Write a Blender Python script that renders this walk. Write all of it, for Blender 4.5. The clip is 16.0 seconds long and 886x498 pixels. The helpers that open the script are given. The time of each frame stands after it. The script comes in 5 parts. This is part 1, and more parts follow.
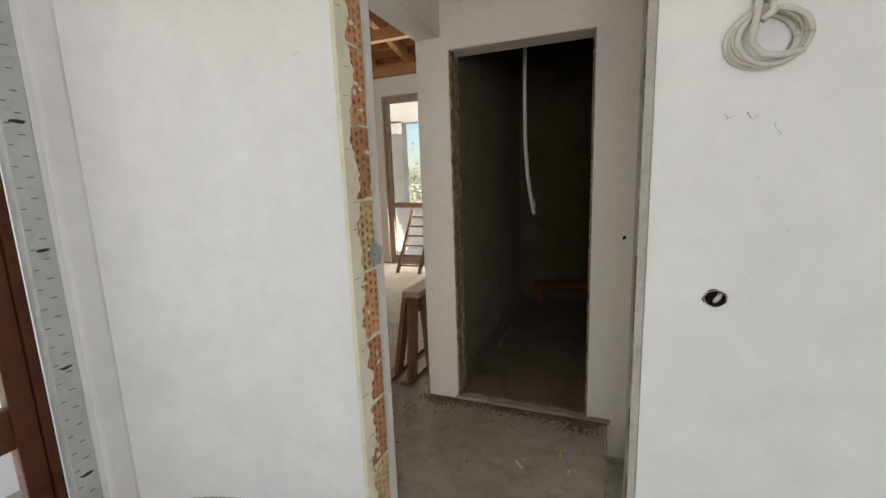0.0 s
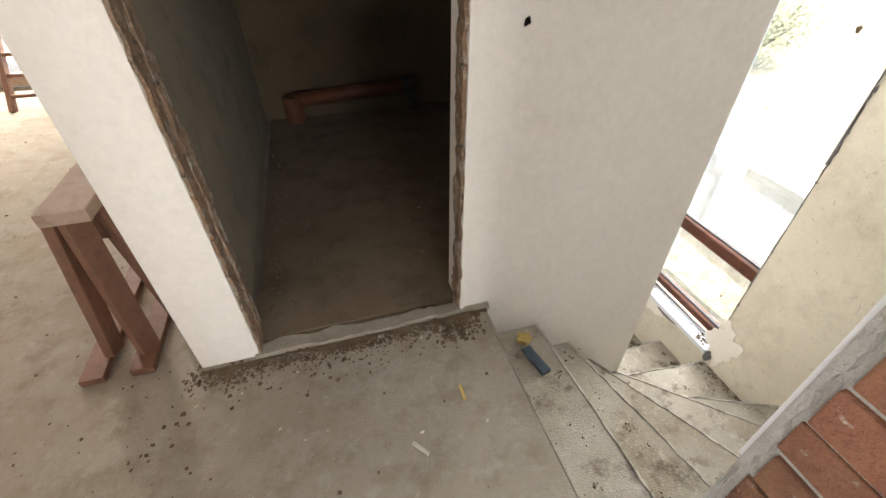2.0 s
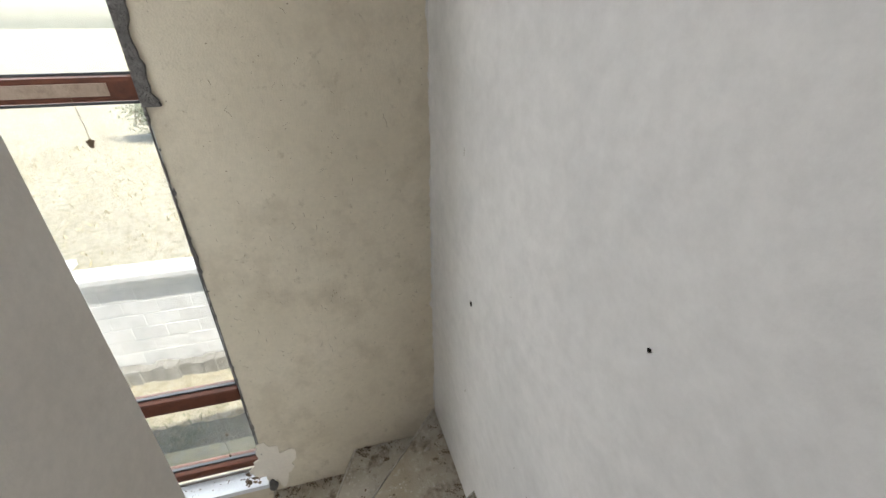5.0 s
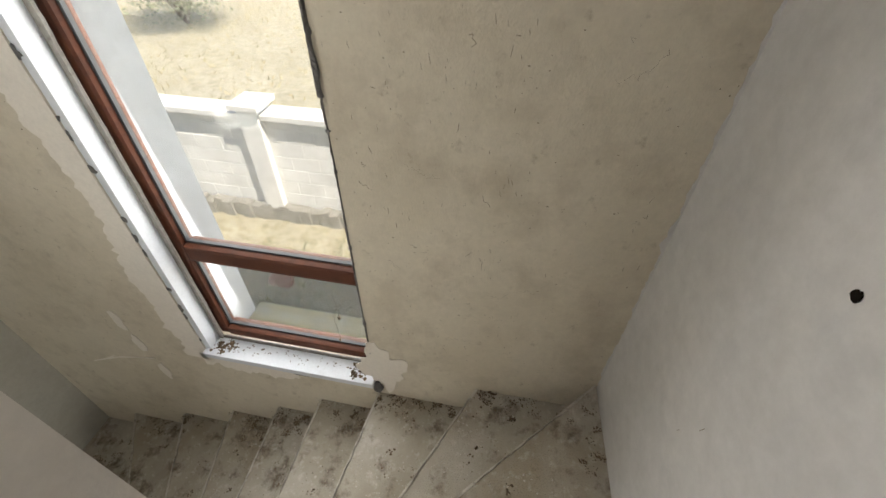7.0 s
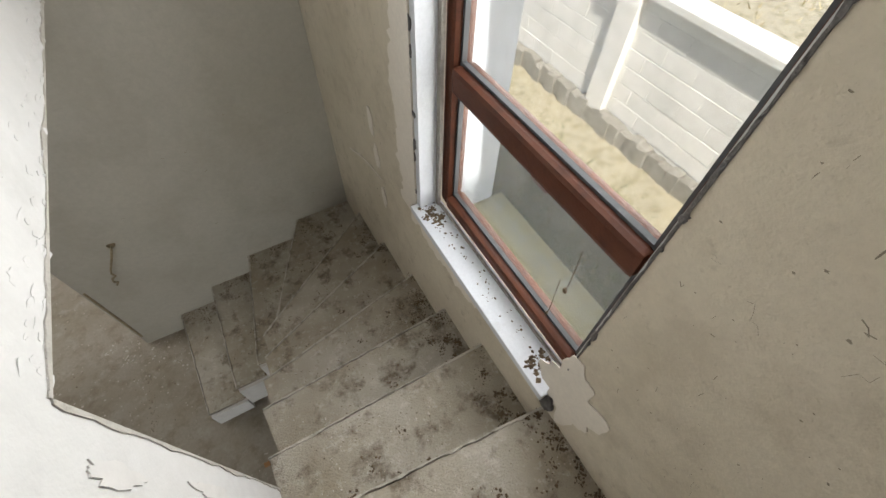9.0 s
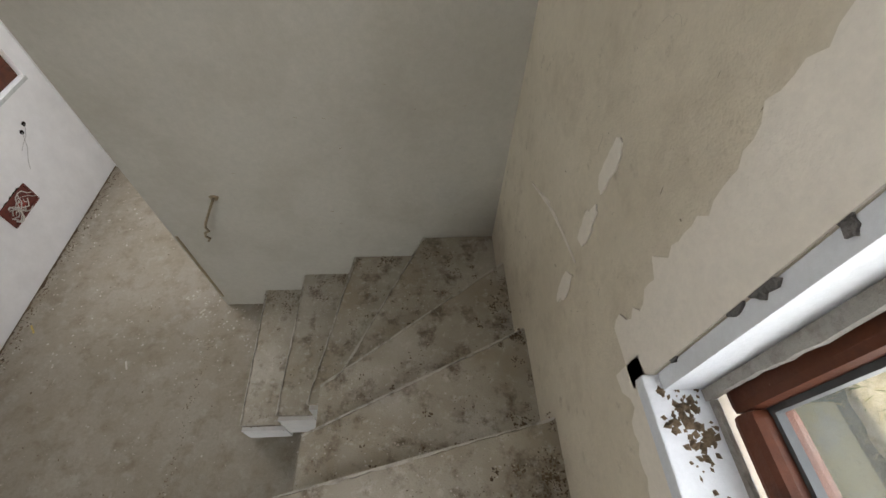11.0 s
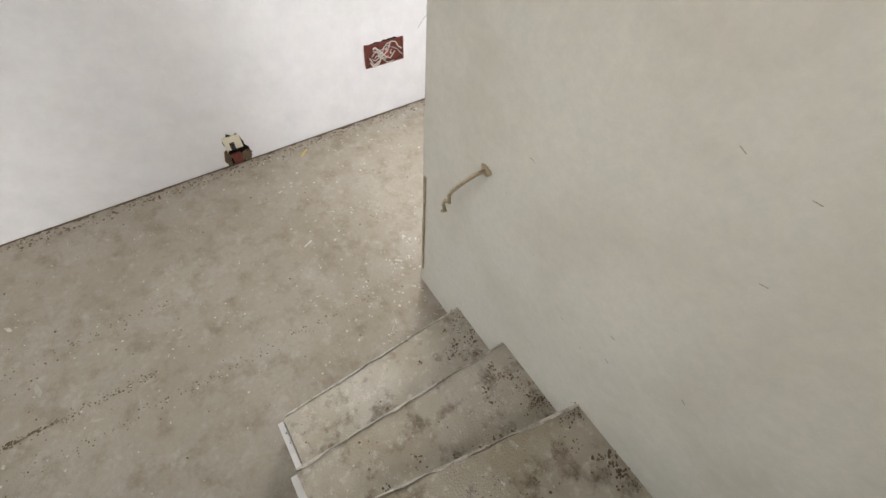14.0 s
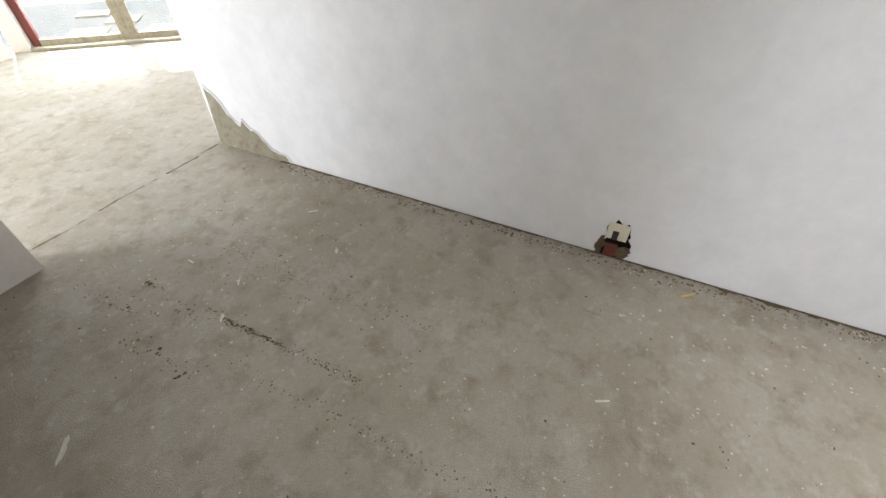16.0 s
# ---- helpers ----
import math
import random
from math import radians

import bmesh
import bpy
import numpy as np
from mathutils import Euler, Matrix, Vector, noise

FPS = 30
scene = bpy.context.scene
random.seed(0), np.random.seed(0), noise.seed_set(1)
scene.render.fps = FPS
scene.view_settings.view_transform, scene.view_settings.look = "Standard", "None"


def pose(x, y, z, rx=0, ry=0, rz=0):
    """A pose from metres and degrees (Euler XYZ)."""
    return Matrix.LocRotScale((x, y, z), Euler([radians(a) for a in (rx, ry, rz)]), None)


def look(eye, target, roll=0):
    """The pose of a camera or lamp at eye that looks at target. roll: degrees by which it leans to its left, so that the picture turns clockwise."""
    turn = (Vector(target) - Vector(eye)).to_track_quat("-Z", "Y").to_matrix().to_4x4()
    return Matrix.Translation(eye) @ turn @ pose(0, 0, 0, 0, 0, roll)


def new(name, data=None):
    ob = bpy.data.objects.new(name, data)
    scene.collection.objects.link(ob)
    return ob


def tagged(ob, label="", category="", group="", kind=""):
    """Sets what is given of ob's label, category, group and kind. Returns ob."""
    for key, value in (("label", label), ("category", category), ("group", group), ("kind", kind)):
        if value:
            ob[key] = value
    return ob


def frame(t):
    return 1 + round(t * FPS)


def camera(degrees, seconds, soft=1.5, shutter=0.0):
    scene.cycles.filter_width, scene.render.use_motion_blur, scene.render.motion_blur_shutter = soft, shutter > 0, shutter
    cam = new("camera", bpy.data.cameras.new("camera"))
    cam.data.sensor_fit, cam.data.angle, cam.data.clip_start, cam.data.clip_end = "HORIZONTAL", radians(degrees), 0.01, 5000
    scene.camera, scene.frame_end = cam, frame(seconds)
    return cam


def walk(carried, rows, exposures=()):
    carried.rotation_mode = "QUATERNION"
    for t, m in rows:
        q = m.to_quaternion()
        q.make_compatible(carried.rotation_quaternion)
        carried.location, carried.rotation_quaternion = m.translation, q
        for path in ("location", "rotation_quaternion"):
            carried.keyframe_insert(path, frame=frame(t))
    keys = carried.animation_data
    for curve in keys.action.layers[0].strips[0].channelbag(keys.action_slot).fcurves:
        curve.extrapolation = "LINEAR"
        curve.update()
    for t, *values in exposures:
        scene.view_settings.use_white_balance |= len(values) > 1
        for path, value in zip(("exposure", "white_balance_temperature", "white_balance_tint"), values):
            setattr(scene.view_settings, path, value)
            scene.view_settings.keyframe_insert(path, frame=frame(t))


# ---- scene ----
cam = camera(93.7, 16.0)
PATH = [
    (0, (0.662, 0.672, 1.283), (-0.063, 2.506, 0.948), -2.02),
    (0.5, (0.492, 0.973, 1.258), (0.194, 2.911, 0.846), -1.7),
    (1, (0.369, 1.314, 1.26), (0.3, 3.246, 0.747), -0.59),
    (1.5, (0.257, 1.6, 1.215), (0.462, 3.36, 0.286), -0.13),
    (2, (0.236, 1.789, 1.176), (0.674, 3.283, -0.079), -0.14),
    (2.5, (0.329, 1.937, 1.188), (1.37, 3.283, 0.138), 0.84),
    (3, (0.491, 2.141, 1.179), (2.067, 2.938, 0.241), 0.39),
    (3.5, (0.549, 2.278, 1.205), (2.264, 2.463, 0.198), 0.0),
    (4, (0.65, 2.37, 1.215), (2.335, 2.014, 0.199), 0.75),
    (4.2, (0.69, 2.36, 1.21), (2.344, 1.845, 0.21), 0.8),
    (6.3, (1.094, 2.378, 0.946), (2.826, 2.271, -0.043), 0.0),
    (6.5, (1.192, 2.400, 0.892), (2.830, 2.433, -0.253), 0.2),
    (7, (1.419, 2.427, 0.712), (2.878, 2.704, -0.626), 0.6),
    (7.5, (1.615, 2.457, 0.601), (2.856, 2.979, -0.878), -1.3),
    (8, (1.701, 2.532, 0.422), (2.704, 3.279, -1.139), -1.7),
    (8.3, (1.751, 2.656, 0.366), (2.635, 3.461, -1.238), -0.3),
    (8.5, (1.788, 2.691, 0.329), (2.589, 3.556, -1.286), 0.8),
    (9, (1.876, 2.763, 0.233), (2.481, 3.763, -1.39), 2.2),
    (9.5, (1.906, 2.922, 0.088), (2.303, 4.012, -1.541), 1.5),
    (10, (1.926, 3.095, -0.045), (2.172, 4.256, -1.655), 1.5),
    (10.2, (1.953, 3.185, -0.075), (2.166, 4.36, -1.68), 1.9),
    (12.3, (1.82, 4.019, -0.65), (1.622, 5.178, -2.268), 3.5),
    (12.5, (1.789, 4.08, -0.666), (1.526, 5.203, -2.299), 3.9),
    (13, (1.772, 4.221, -0.777), (1.345, 5.298, -2.407), 5.8),
    (13.5, (1.706, 4.355, -0.885), (1.05, 5.345, -2.495), 5.9),
    (14, (1.544, 4.419, -1.013), (0.626, 5.135, -2.64), 5.4),
    (14.5, (1.475, 4.497, -1.178), (0.394, 4.887, -2.815), 6.0),
    (15, (1.348, 4.506, -1.277), (0.144, 4.558, -2.873), 4.3),
    (15.5, (1.157, 4.439, -1.375), (-0.11, 4.143, -2.895), 1.9),
    (16, (0.951, 4.415, -1.502), (-0.388, 3.793, -2.851), 0.6),
]
STOPS = [(0.0, 0.72, 6850, 11), (0.5, 0.97, 6850, 11), (1.0, 1.36, 7650, 15), (2.0, 2.05, 6900, 13), (2.5, 2.05, 6750, 12), (3.0, 1.38, 6400, 11), (4.2, 1.30, 6400, 11), (6.3, 0.80, 6850, 13),
         (7.5, 0.98, 7100, 13), (8.5, 0.85, 6950, 13), (10.2, 0.82, 6900, 13), (12.3, 2.0, 6650, 15), (13.5, 2.15, 6700, 14), (15.0, 2.10, 6600, 14), (16.0, 1.72, 6500, 13)]
walk(cam, [(t, look(eye, target, roll)) for t, eye, target, roll in PATH], STOPS)

# ---- world, sun and window light ----
world = bpy.data.worlds.new("sky")
scene.world = world
world.use_nodes = True
wn = world.node_tree
bg = wn.nodes["Background"]
sky = wn.nodes.new("ShaderNodeTexSky")
sky.sky_type, sky.sun_disc = "NISHITA", False
SUN_EL, SUN_AZ = 57.0, 206.0  # degrees, azimuth clockwise from +y
sky.sun_elevation, sky.sun_rotation = radians(SUN_EL), radians(SUN_AZ)
wn.links.new(sky.outputs["Color"], bg.inputs["Color"])
bg.inputs["Strength"].default_value = 0.15
sun = new("sun", bpy.data.lights.new("sun", "SUN"))
sun.data.energy, sun.data.angle, sun.data.color = 5.0, radians(0.6), (1.0, 0.94, 0.86)
to_sun = Vector((math.sin(radians(SUN_AZ)) * math.cos(radians(SUN_EL)), math.cos(radians(SUN_AZ)) * math.cos(radians(SUN_EL)), math.sin(radians(SUN_EL))))
sun.matrix_world = look((0, 0, 30), Vector((0, 0, 30)) - to_sun)


def window_light(name, eye, target, w, hgt, power, color=(0.86, 0.93, 1.0)):
    """Sky light of one window opening, known or added."""
    ob = new(name, bpy.data.lights.new(name, "AREA"))
    ob.data.shape, ob.data.size, ob.data.size_y, ob.data.energy, ob.data.color = "RECTANGLE", w, hgt, power, color
    ob.matrix_world = look(eye, target)
    return ob


H = 3.027           # storey height, sixteen risers
RISE = H / 16
F = -H              # lower floor
SLAB = -0.33        # underside of the upper floor

window_light("light_stair_window", (2.545, 3.365, 0.62), (0.0, 3.365, 0.45), 0.74, 3.2, 29, (0.97, 0.985, 1.0))
window_light("light_room_window", (-1.27, 0.86, 1.15), (2.0, 0.9, 1.0), 0.95, 2.1, 5, (1.0, 0.99, 0.97))
# Added fill behind the start point; its opening is assumed and unseen.
window_light("light_room_fill_south", (1.35, -3.1, 1.4), (0.7, 2.0, 1.2), 1.7, 1.6, 34, (0.95, 0.98, 1.0))
window_light("light_balcony_door", (-1.96, 6.34, 1.3), (-1.6, 2.0, 0.8), 0.85, 2.2, 46, (1.0, 0.97, 0.91))
window_light("light_corridor_window", (-0.95, 6.02, -1.4), (1.5, 5.2, -2.6), 0.8, 1.1, 17, (0.96, 0.98, 1.0))
window_light("light_living_door", (-2.10, -1.45, -1.9), (0.0, 1.0, -2.8), 1.7, 2.0, 62, (0.86, 0.95, 1.0))
window_light("light_living_window", (-0.60, -1.93, F + 1.73), (-0.3, 2.0, F + 0.4), 1.2, 0.9, 10, (0.95, 0.98, 1.0))
# Added fill through an invented east opening, brightens the lower white wall.
window_light("light_living_fill_east", (2.55, -0.40, F + 1.55), (-0.9, 2.8, F + 1.0), 1.7, 1.3, 60, (0.95, 0.98, 1.0))
# Added fill for the white lower wall; no window is known here.
window_light("light_passage_fill", (2.40, 5.95, F + 1.5), (-0.9, 5.6, F + 1.1), 0.78, 1.15, 9, (0.96, 0.98, 1.0))




# ---- materials ----
def nodes_of(name):
    m = bpy.data.materials.new(name)
    m.use_nodes = True
    nt = m.node_tree
    return m, nt, nt.nodes["Principled BSDF"]


def noise_node(nt, coord, scale, detail=6.0, rough=0.6, stretch=None):
    n = nt.nodes.new("ShaderNodeTexNoise")
    n.inputs["Scale"].default_value, n.inputs["Detail"].default_value, n.inputs["Roughness"].default_value = scale, detail, rough
    if stretch:
        mp = nt.nodes.new("ShaderNodeMapping")
        mp.inputs["Scale"].default_value = stretch
        nt.links.new(coord, mp.inputs["Vector"])
        coord = mp.outputs["Vector"]
    nt.links.new(coord, n.inputs["Vector"])
    return n.outputs["Fac"]


def ramp_node(nt, fac, lo, hi):
    r = nt.nodes.new("ShaderNodeMapRange")
    r.inputs["From Min"].default_value, r.inputs["From Max"].default_value = lo, hi
    nt.links.new(fac, r.inputs["Value"])
    return r.outputs["Result"]


def mixed(nt, fac, a, b):
    mx = nt.nodes.new("ShaderNodeMix")
    mx.data_type = "RGBA"
    if isinstance(fac, float):
        mx.inputs[0].default_value = fac
    else:
        nt.links.new(fac, mx.inputs[0])
    for sock, c in ((mx.inputs[6], a), (mx.inputs[7], b)):
        if isinstance(c, tuple):
            sock.default_value = (*c, 1.0)
        else:
            nt.links.new(c, sock)
    return mx.outputs[2]


def surface(name, base, tone, stain, stain_range=(0.55, 0.75), scales=(1.3, 9.0, 60.0), rough=0.85, bump=0.3, bump_dist=0.004,
            specks=None, metal=0.0, stretch=None, per_piece=0.0, speck_size=40.0, speck_range=(0.70, 0.76), fine=140.0):
    """A worn procedural surface: broad tone, mid stains, fine grain and bump, in metres of the world."""
    m, nt, b = nodes_of(name)
    geo = nt.nodes.new("ShaderNodeNewGeometry")
    pos = geo.outputs["Position"]
    col = mixed(nt, ramp_node(nt, noise_node(nt, pos, scales[0], 4.0, 0.55, stretch), 0.35, 0.65), base, tone)
    col = mixed(nt, ramp_node(nt, noise_node(nt, pos, scales[1], 8.0, 0.68, stretch), *stain_range), col, stain)
    grain = noise_node(nt, pos, scales[2], 5.0, 0.7, stretch)
    col = mixed(nt, ramp_node(nt, grain, 0.3, 1.3), col, tuple(c * 0.72 for c in base))
    if specks:
        col = mixed(nt, ramp_node(nt, noise_node(nt, pos, speck_size, 8.0, 0.68), *speck_range), col, specks)
    if per_piece:
        info = nt.nodes.new("ShaderNodeObjectInfo")
        hsv = nt.nodes.new("ShaderNodeHueSaturation")
        v = nt.nodes.new("ShaderNodeMapRange")
        v.inputs["To Min"].default_value, v.inputs["To Max"].default_value = 1.0 - per_piece, 1.0 + per_piece
        nt.links.new(info.outputs["Random"], v.inputs["Value"])
        nt.links.new(v.outputs["Result"], hsv.inputs["Value"])
        nt.links.new(col, hsv.inputs["Color"])
        col = hsv.outputs["Color"]
    nt.links.new(col, b.inputs["Base Color"])
    b.inputs["Roughness"].default_value, b.inputs["Metallic"].default_value = rough, metal
    add = nt.nodes.new("ShaderNodeMath")
    add.operation = "ADD"
    mul = nt.nodes.new("ShaderNodeMath")
    mul.operation = "MULTIPLY"
    mul.inputs[1].default_value = 2.5
    nt.links.new(noise_node(nt, pos, scales[1] * 0.7, 4.0, 0.5, stretch), mul.inputs[0])
    nt.links.new(mul.outputs[0], add.inputs[0])
    nt.links.new(noise_node(nt, pos, fine, 4.0, 0.6, stretch), add.inputs[1])
    bp = nt.nodes.new("ShaderNodeBump")
    bp.inputs["Strength"].default_value, bp.inputs["Distance"].default_value = bump, bump_dist
    nt.links.new(add.outputs[0], bp.inputs["Height"])
    nt.links.new(bp.outputs["Normal"], b.inputs["Normal"])
    return m


WHITE = surface("white_paint", (0.83, 0.83, 0.835), (0.79, 0.79, 0.79), (0.72, 0.71, 0.69), (0.60, 0.88), (0.8, 2.2, 7.0), 0.75, 0.07)
CREAM = surface("cream_paint", (0.72, 0.685, 0.635), (0.67, 0.63, 0.575), (0.58, 0.53, 0.465), (0.58, 0.85), (0.9, 3.0, 40.0), 0.85, 0.22)
GREYW = surface("grey_white_plaster", (0.63, 0.62, 0.605), (0.69, 0.675, 0.655), (0.565, 0.56, 0.55), (0.53, 0.72), (1.6, 2.4, 20.0), 0.8, 0.07)
LIME = surface("old_lime_plaster", (0.66, 0.60, 0.485), (0.60, 0.54, 0.425), (0.46, 0.40, 0.305), (0.50, 0.78), (2.0, 6.5, 45.0), 0.9, 0.55,
               specks=(0.36, 0.31, 0.23), speck_size=17.0, speck_range=(0.60, 0.78))
# Dark room plaster: the unlit room's shade is put into these two colours.
SHADEPL = surface("shade_darkened_plaster", (0.085, 0.062, 0.036), (0.105, 0.078, 0.047), (0.055, 0.04, 0.022), (0.50, 0.72), (1.6, 5.0, 45.0), 0.93, 0.5)
DIMPL = surface("shade_dimmed_plaster", (0.27, 0.235, 0.17), (0.22, 0.185, 0.13), (0.15, 0.125, 0.085), (0.5, 0.72), (1.8, 6.0, 45.0), 0.93, 0.5)
# Near-black for the shade inside holes, which are flat patches on the wall.
HOLE = surface("unlit_hole", (0.012, 0.010, 0.008), (0.016, 0.013, 0.010), (0.022, 0.018, 0.014), (0.5, 0.7), (20.0, 60.0, 150.0), 1.0, 0.1)
HOLE.node_tree.nodes["Principled BSDF"].inputs["Specular IOR Level"].default_value = 0.0
RUST = surface("rust_red_plastic", (0.17, 0.035, 0.022), (0.13, 0.03, 0.02), (0.07, 0.02, 0.015), (0.48, 0.68), (20.0, 50.0, 120.0), 0.7, 0.3)
PEEL = surface("peeling_white_paint", (0.64, 0.64, 0.635), (0.60, 0.60, 0.59), (0.55, 0.545, 0.53), (0.54, 0.80), (1.4, 3.0, 12.0), 0.8, 0.25, 0.004)
BROKEN = surface("broken_plaster_edge", (0.32, 0.20, 0.12), (0.22, 0.155, 0.105), (0.46, 0.40, 0.32), (0.50, 0.62), (9.0, 26.0, 110.0), 0.95, 1.0, 0.014,
                 specks=(0.10, 0.075, 0.055), speck_size=32.0, speck_range=(0.55, 0.64))
PALEPL = surface("pale_cream_plaster", (0.80, 0.76, 0.61), (0.74, 0.70, 0.54), (0.60, 0.56, 0.43), (0.5, 0.75), (5.0, 16.0, 80.0), 0.92, 0.6, 0.006)
CRACK = surface("dark_crack", (0.24, 0.205, 0.155), (0.31, 0.27, 0.205), (0.17, 0.14, 0.105), (0.5, 0.7), (9.0, 30.0, 90.0), 0.95, 0.2)
# Dark room screed, darkened in colour because little light reaches it.
DARKSC = surface("shade_darkened_screed", (0.15, 0.11, 0.068), (0.185, 0.14, 0.09), (0.085, 0.06, 0.036), (0.48, 0.70), (1.6, 5.0, 45.0), 0.95, 0.5, 0.006)
WORN = surface("worn_cement_edge", (0.62, 0.59, 0.53), (0.52, 0.49, 0.43), (0.30, 0.27, 0.22), (0.48, 0.62), (6.0, 18.0, 90.0), 0.92, 0.9, 0.006)
PATCH = surface("fresh_filler", (0.80, 0.75, 0.67), (0.76, 0.71, 0.63), (0.68, 0.63, 0.55), (0.6, 0.8), (3.0, 9.0, 60.0), 0.85, 0.3)
SCREED = surface("dusty_concrete", (0.315, 0.275, 0.215), (0.375, 0.34, 0.285), (0.205, 0.17, 0.122), (0.49, 0.74), (2.2, 9.0, 60.0), 0.92, 0.9, 0.007,
                 specks=(0.42, 0.39, 0.335), speck_size=14.0, speck_range=(0.54, 0.80), fine=190.0)
STEPC = surface("stair_concrete", (0.48, 0.45, 0.385), (0.33, 0.285, 0.21), (0.12, 0.09, 0.058), (0.52, 0.66), (3.2, 9.0, 60.0), 0.92, 0.8, 0.007,
                specks=(0.60, 0.575, 0.52), speck_size=26.0, speck_range=(0.54, 0.80), fine=150.0)
MORTAR = surface("grey_mortar", (0.54, 0.52, 0.475), (0.47, 0.45, 0.41), (0.38, 0.36, 0.32), (0.5, 0.7), (8.0, 20.0, 90.0), 0.95, 0.9, 0.008)
MORTARO = surface("olive_mortar", (0.44, 0.40, 0.30), (0.37, 0.33, 0.235), (0.26, 0.22, 0.15), (0.5, 0.68), (9.0, 26.0, 90.0), 0.95, 1.2, 0.012)
RENDERG = surface("grey_cement", (0.42, 0.43, 0.43), (0.36, 0.37, 0.37), (0.28, 0.28, 0.28), (0.5, 0.7), (12.0, 30.0, 120.0), 0.95, 0.9, 0.006)
YMORTAR = surface("yellow_mortar", (0.58, 0.50, 0.34), (0.52, 0.44, 0.29), (0.40, 0.33, 0.22), (0.5, 0.72), (8.0, 22.0, 90.0), 0.95, 0.9, 0.008)
BRICK = surface("red_brick", (0.29, 0.125, 0.075), (0.34, 0.18, 0.10), (0.20, 0.095, 0.065), (0.48, 0.68), (6.0, 18.0, 120.0), 0.9, 0.9, 0.006,
                per_piece=0.30, specks=(0.46, 0.42, 0.36), speck_size=45.0, speck_range=(0.62, 0.74))
CLAY = surface("hollow_clay", (0.50, 0.23, 0.12), (0.52, 0.30, 0.15), (0.40, 0.17, 0.09), (0.5, 0.7), (7.0, 25.0, 120.0), 0.9, 0.7, 0.004, per_piece=0.22,
               specks=(0.62, 0.56, 0.46), speck_size=30.0, speck_range=(0.62, 0.74))
CLAYY = surface("pale_clay", (0.56, 0.42, 0.22), (0.50, 0.34, 0.17), (0.42, 0.28, 0.13), (0.5, 0.7), (7.0, 25.0, 120.0), 0.9, 0.7, 0.004, per_piece=0.15)
DIRT = surface("dark_dirt", (0.12, 0.082, 0.045), (0.18, 0.13, 0.08), (0.06, 0.042, 0.026), (0.5, 0.7), (9.0, 30.0, 120.0), 0.97, 1.0, 0.008)
DUST = surface("pale_crumbs", (0.62, 0.58, 0.52), (0.5, 0.45, 0.38), (0.42, 0.36, 0.29), (0.5, 0.7), (9.0, 40.0, 150.0), 0.95, 0.5)
WOOD = surface("brown_lacquered_wood", (0.125, 0.040, 0.020), (0.085, 0.028, 0.015), (0.05, 0.018, 0.012), (0.48, 0.72), (5.0, 14.0, 120.0), 0.5, 0.35, 0.002,
               specks=(0.40, 0.33, 0.27), speck_size=60.0, speck_range=(0.69, 0.77))
WOOD.node_tree.nodes["Principled BSDF"].inputs["Specular IOR Level"].default_value = 0.25
DARKWOOD = surface("dark_trestle_wood", (0.17, 0.082, 0.052), (0.21, 0.11, 0.07), (0.10, 0.05, 0.034), (0.5, 0.72), (6.0, 18.0, 90.0), 0.7, 0.5, 0.003)
GREYWOOD = surface("grey_board", (0.34, 0.25, 0.19), (0.40, 0.31, 0.24), (0.22, 0.16, 0.12), (0.5, 0.72), (6.0, 18.0, 90.0), 0.8, 0.6, 0.003)
RAFTER = surface("rough_pine", (0.42, 0.22, 0.10), (0.36, 0.18, 0.08), (0.26, 0.12, 0.05), (0.5, 0.75), (3.0, 12.0, 80.0), 0.8, 0.4, 0.003)
REVEAL = surface("bluish_white_paint", (0.70, 0.73, 0.77), (0.66, 0.69, 0.73), (0.54, 0.545, 0.55), (0.60, 0.80), (3.0, 12.0, 80.0), 0.6, 0.3,
                 specks=(0.25, 0.22, 0.18), speck_size=34.0, speck_range=(0.70, 0.76))
FOAM = surface("grey_foam", (0.16, 0.155, 0.15), (0.22, 0.21, 0.20), (0.10, 0.095, 0.09), (0.5, 0.7), (20.0, 50.0, 150.0), 0.95, 1.0, 0.01)
GASKET = surface("dark_rubber", (0.05, 0.056, 0.06), (0.07, 0.075, 0.08), (0.12, 0.12, 0.115), (0.55, 0.75), (9.0, 30.0, 120.0), 0.6, 0.2, 0.001)
SEAL = surface("grey_sealant", (0.36, 0.34, 0.31), (0.30, 0.28, 0.25), (0.20, 0.18, 0.16), (0.5, 0.7), (20.0, 50.0, 150.0), 0.8, 0.8, 0.004)
TAPE = surface("foil_tape", (0.56, 0.58, 0.57), (0.48, 0.50, 0.50), (0.40, 0.42, 0.42), (0.5, 0.7), (6.0, 16.0, 90.0), 0.55, 0.3, 0.002)
CABLE = surface("white_cable", (0.66, 0.64, 0.58), (0.60, 0.57, 0.50), (0.50, 0.46, 0.40), (0.5, 0.7), (9.0, 30.0, 90.0), 0.5, 0.1)
METAL = surface("tarnished_strap", (0.34, 0.28, 0.18), (0.27, 0.21, 0.13), (0.12, 0.09, 0.06), (0.5, 0.66), (20.0, 50.0, 150.0), 0.55, 0.3, 0.001, metal=0.25)
PVC = surface("orange_pipe", (0.13, 0.042, 0.018), (0.11, 0.038, 0.018), (0.07, 0.03, 0.018), (0.5, 0.75), (5.0, 16.0, 90.0), 0.6, 0.1)
BLACKP = surface("black_plastic", (0.02, 0.02, 0.02), (0.03, 0.03, 0.03), (0.05, 0.045, 0.04), (0.5, 0.75), (5.0, 16.0, 90.0), 0.5, 0.1)
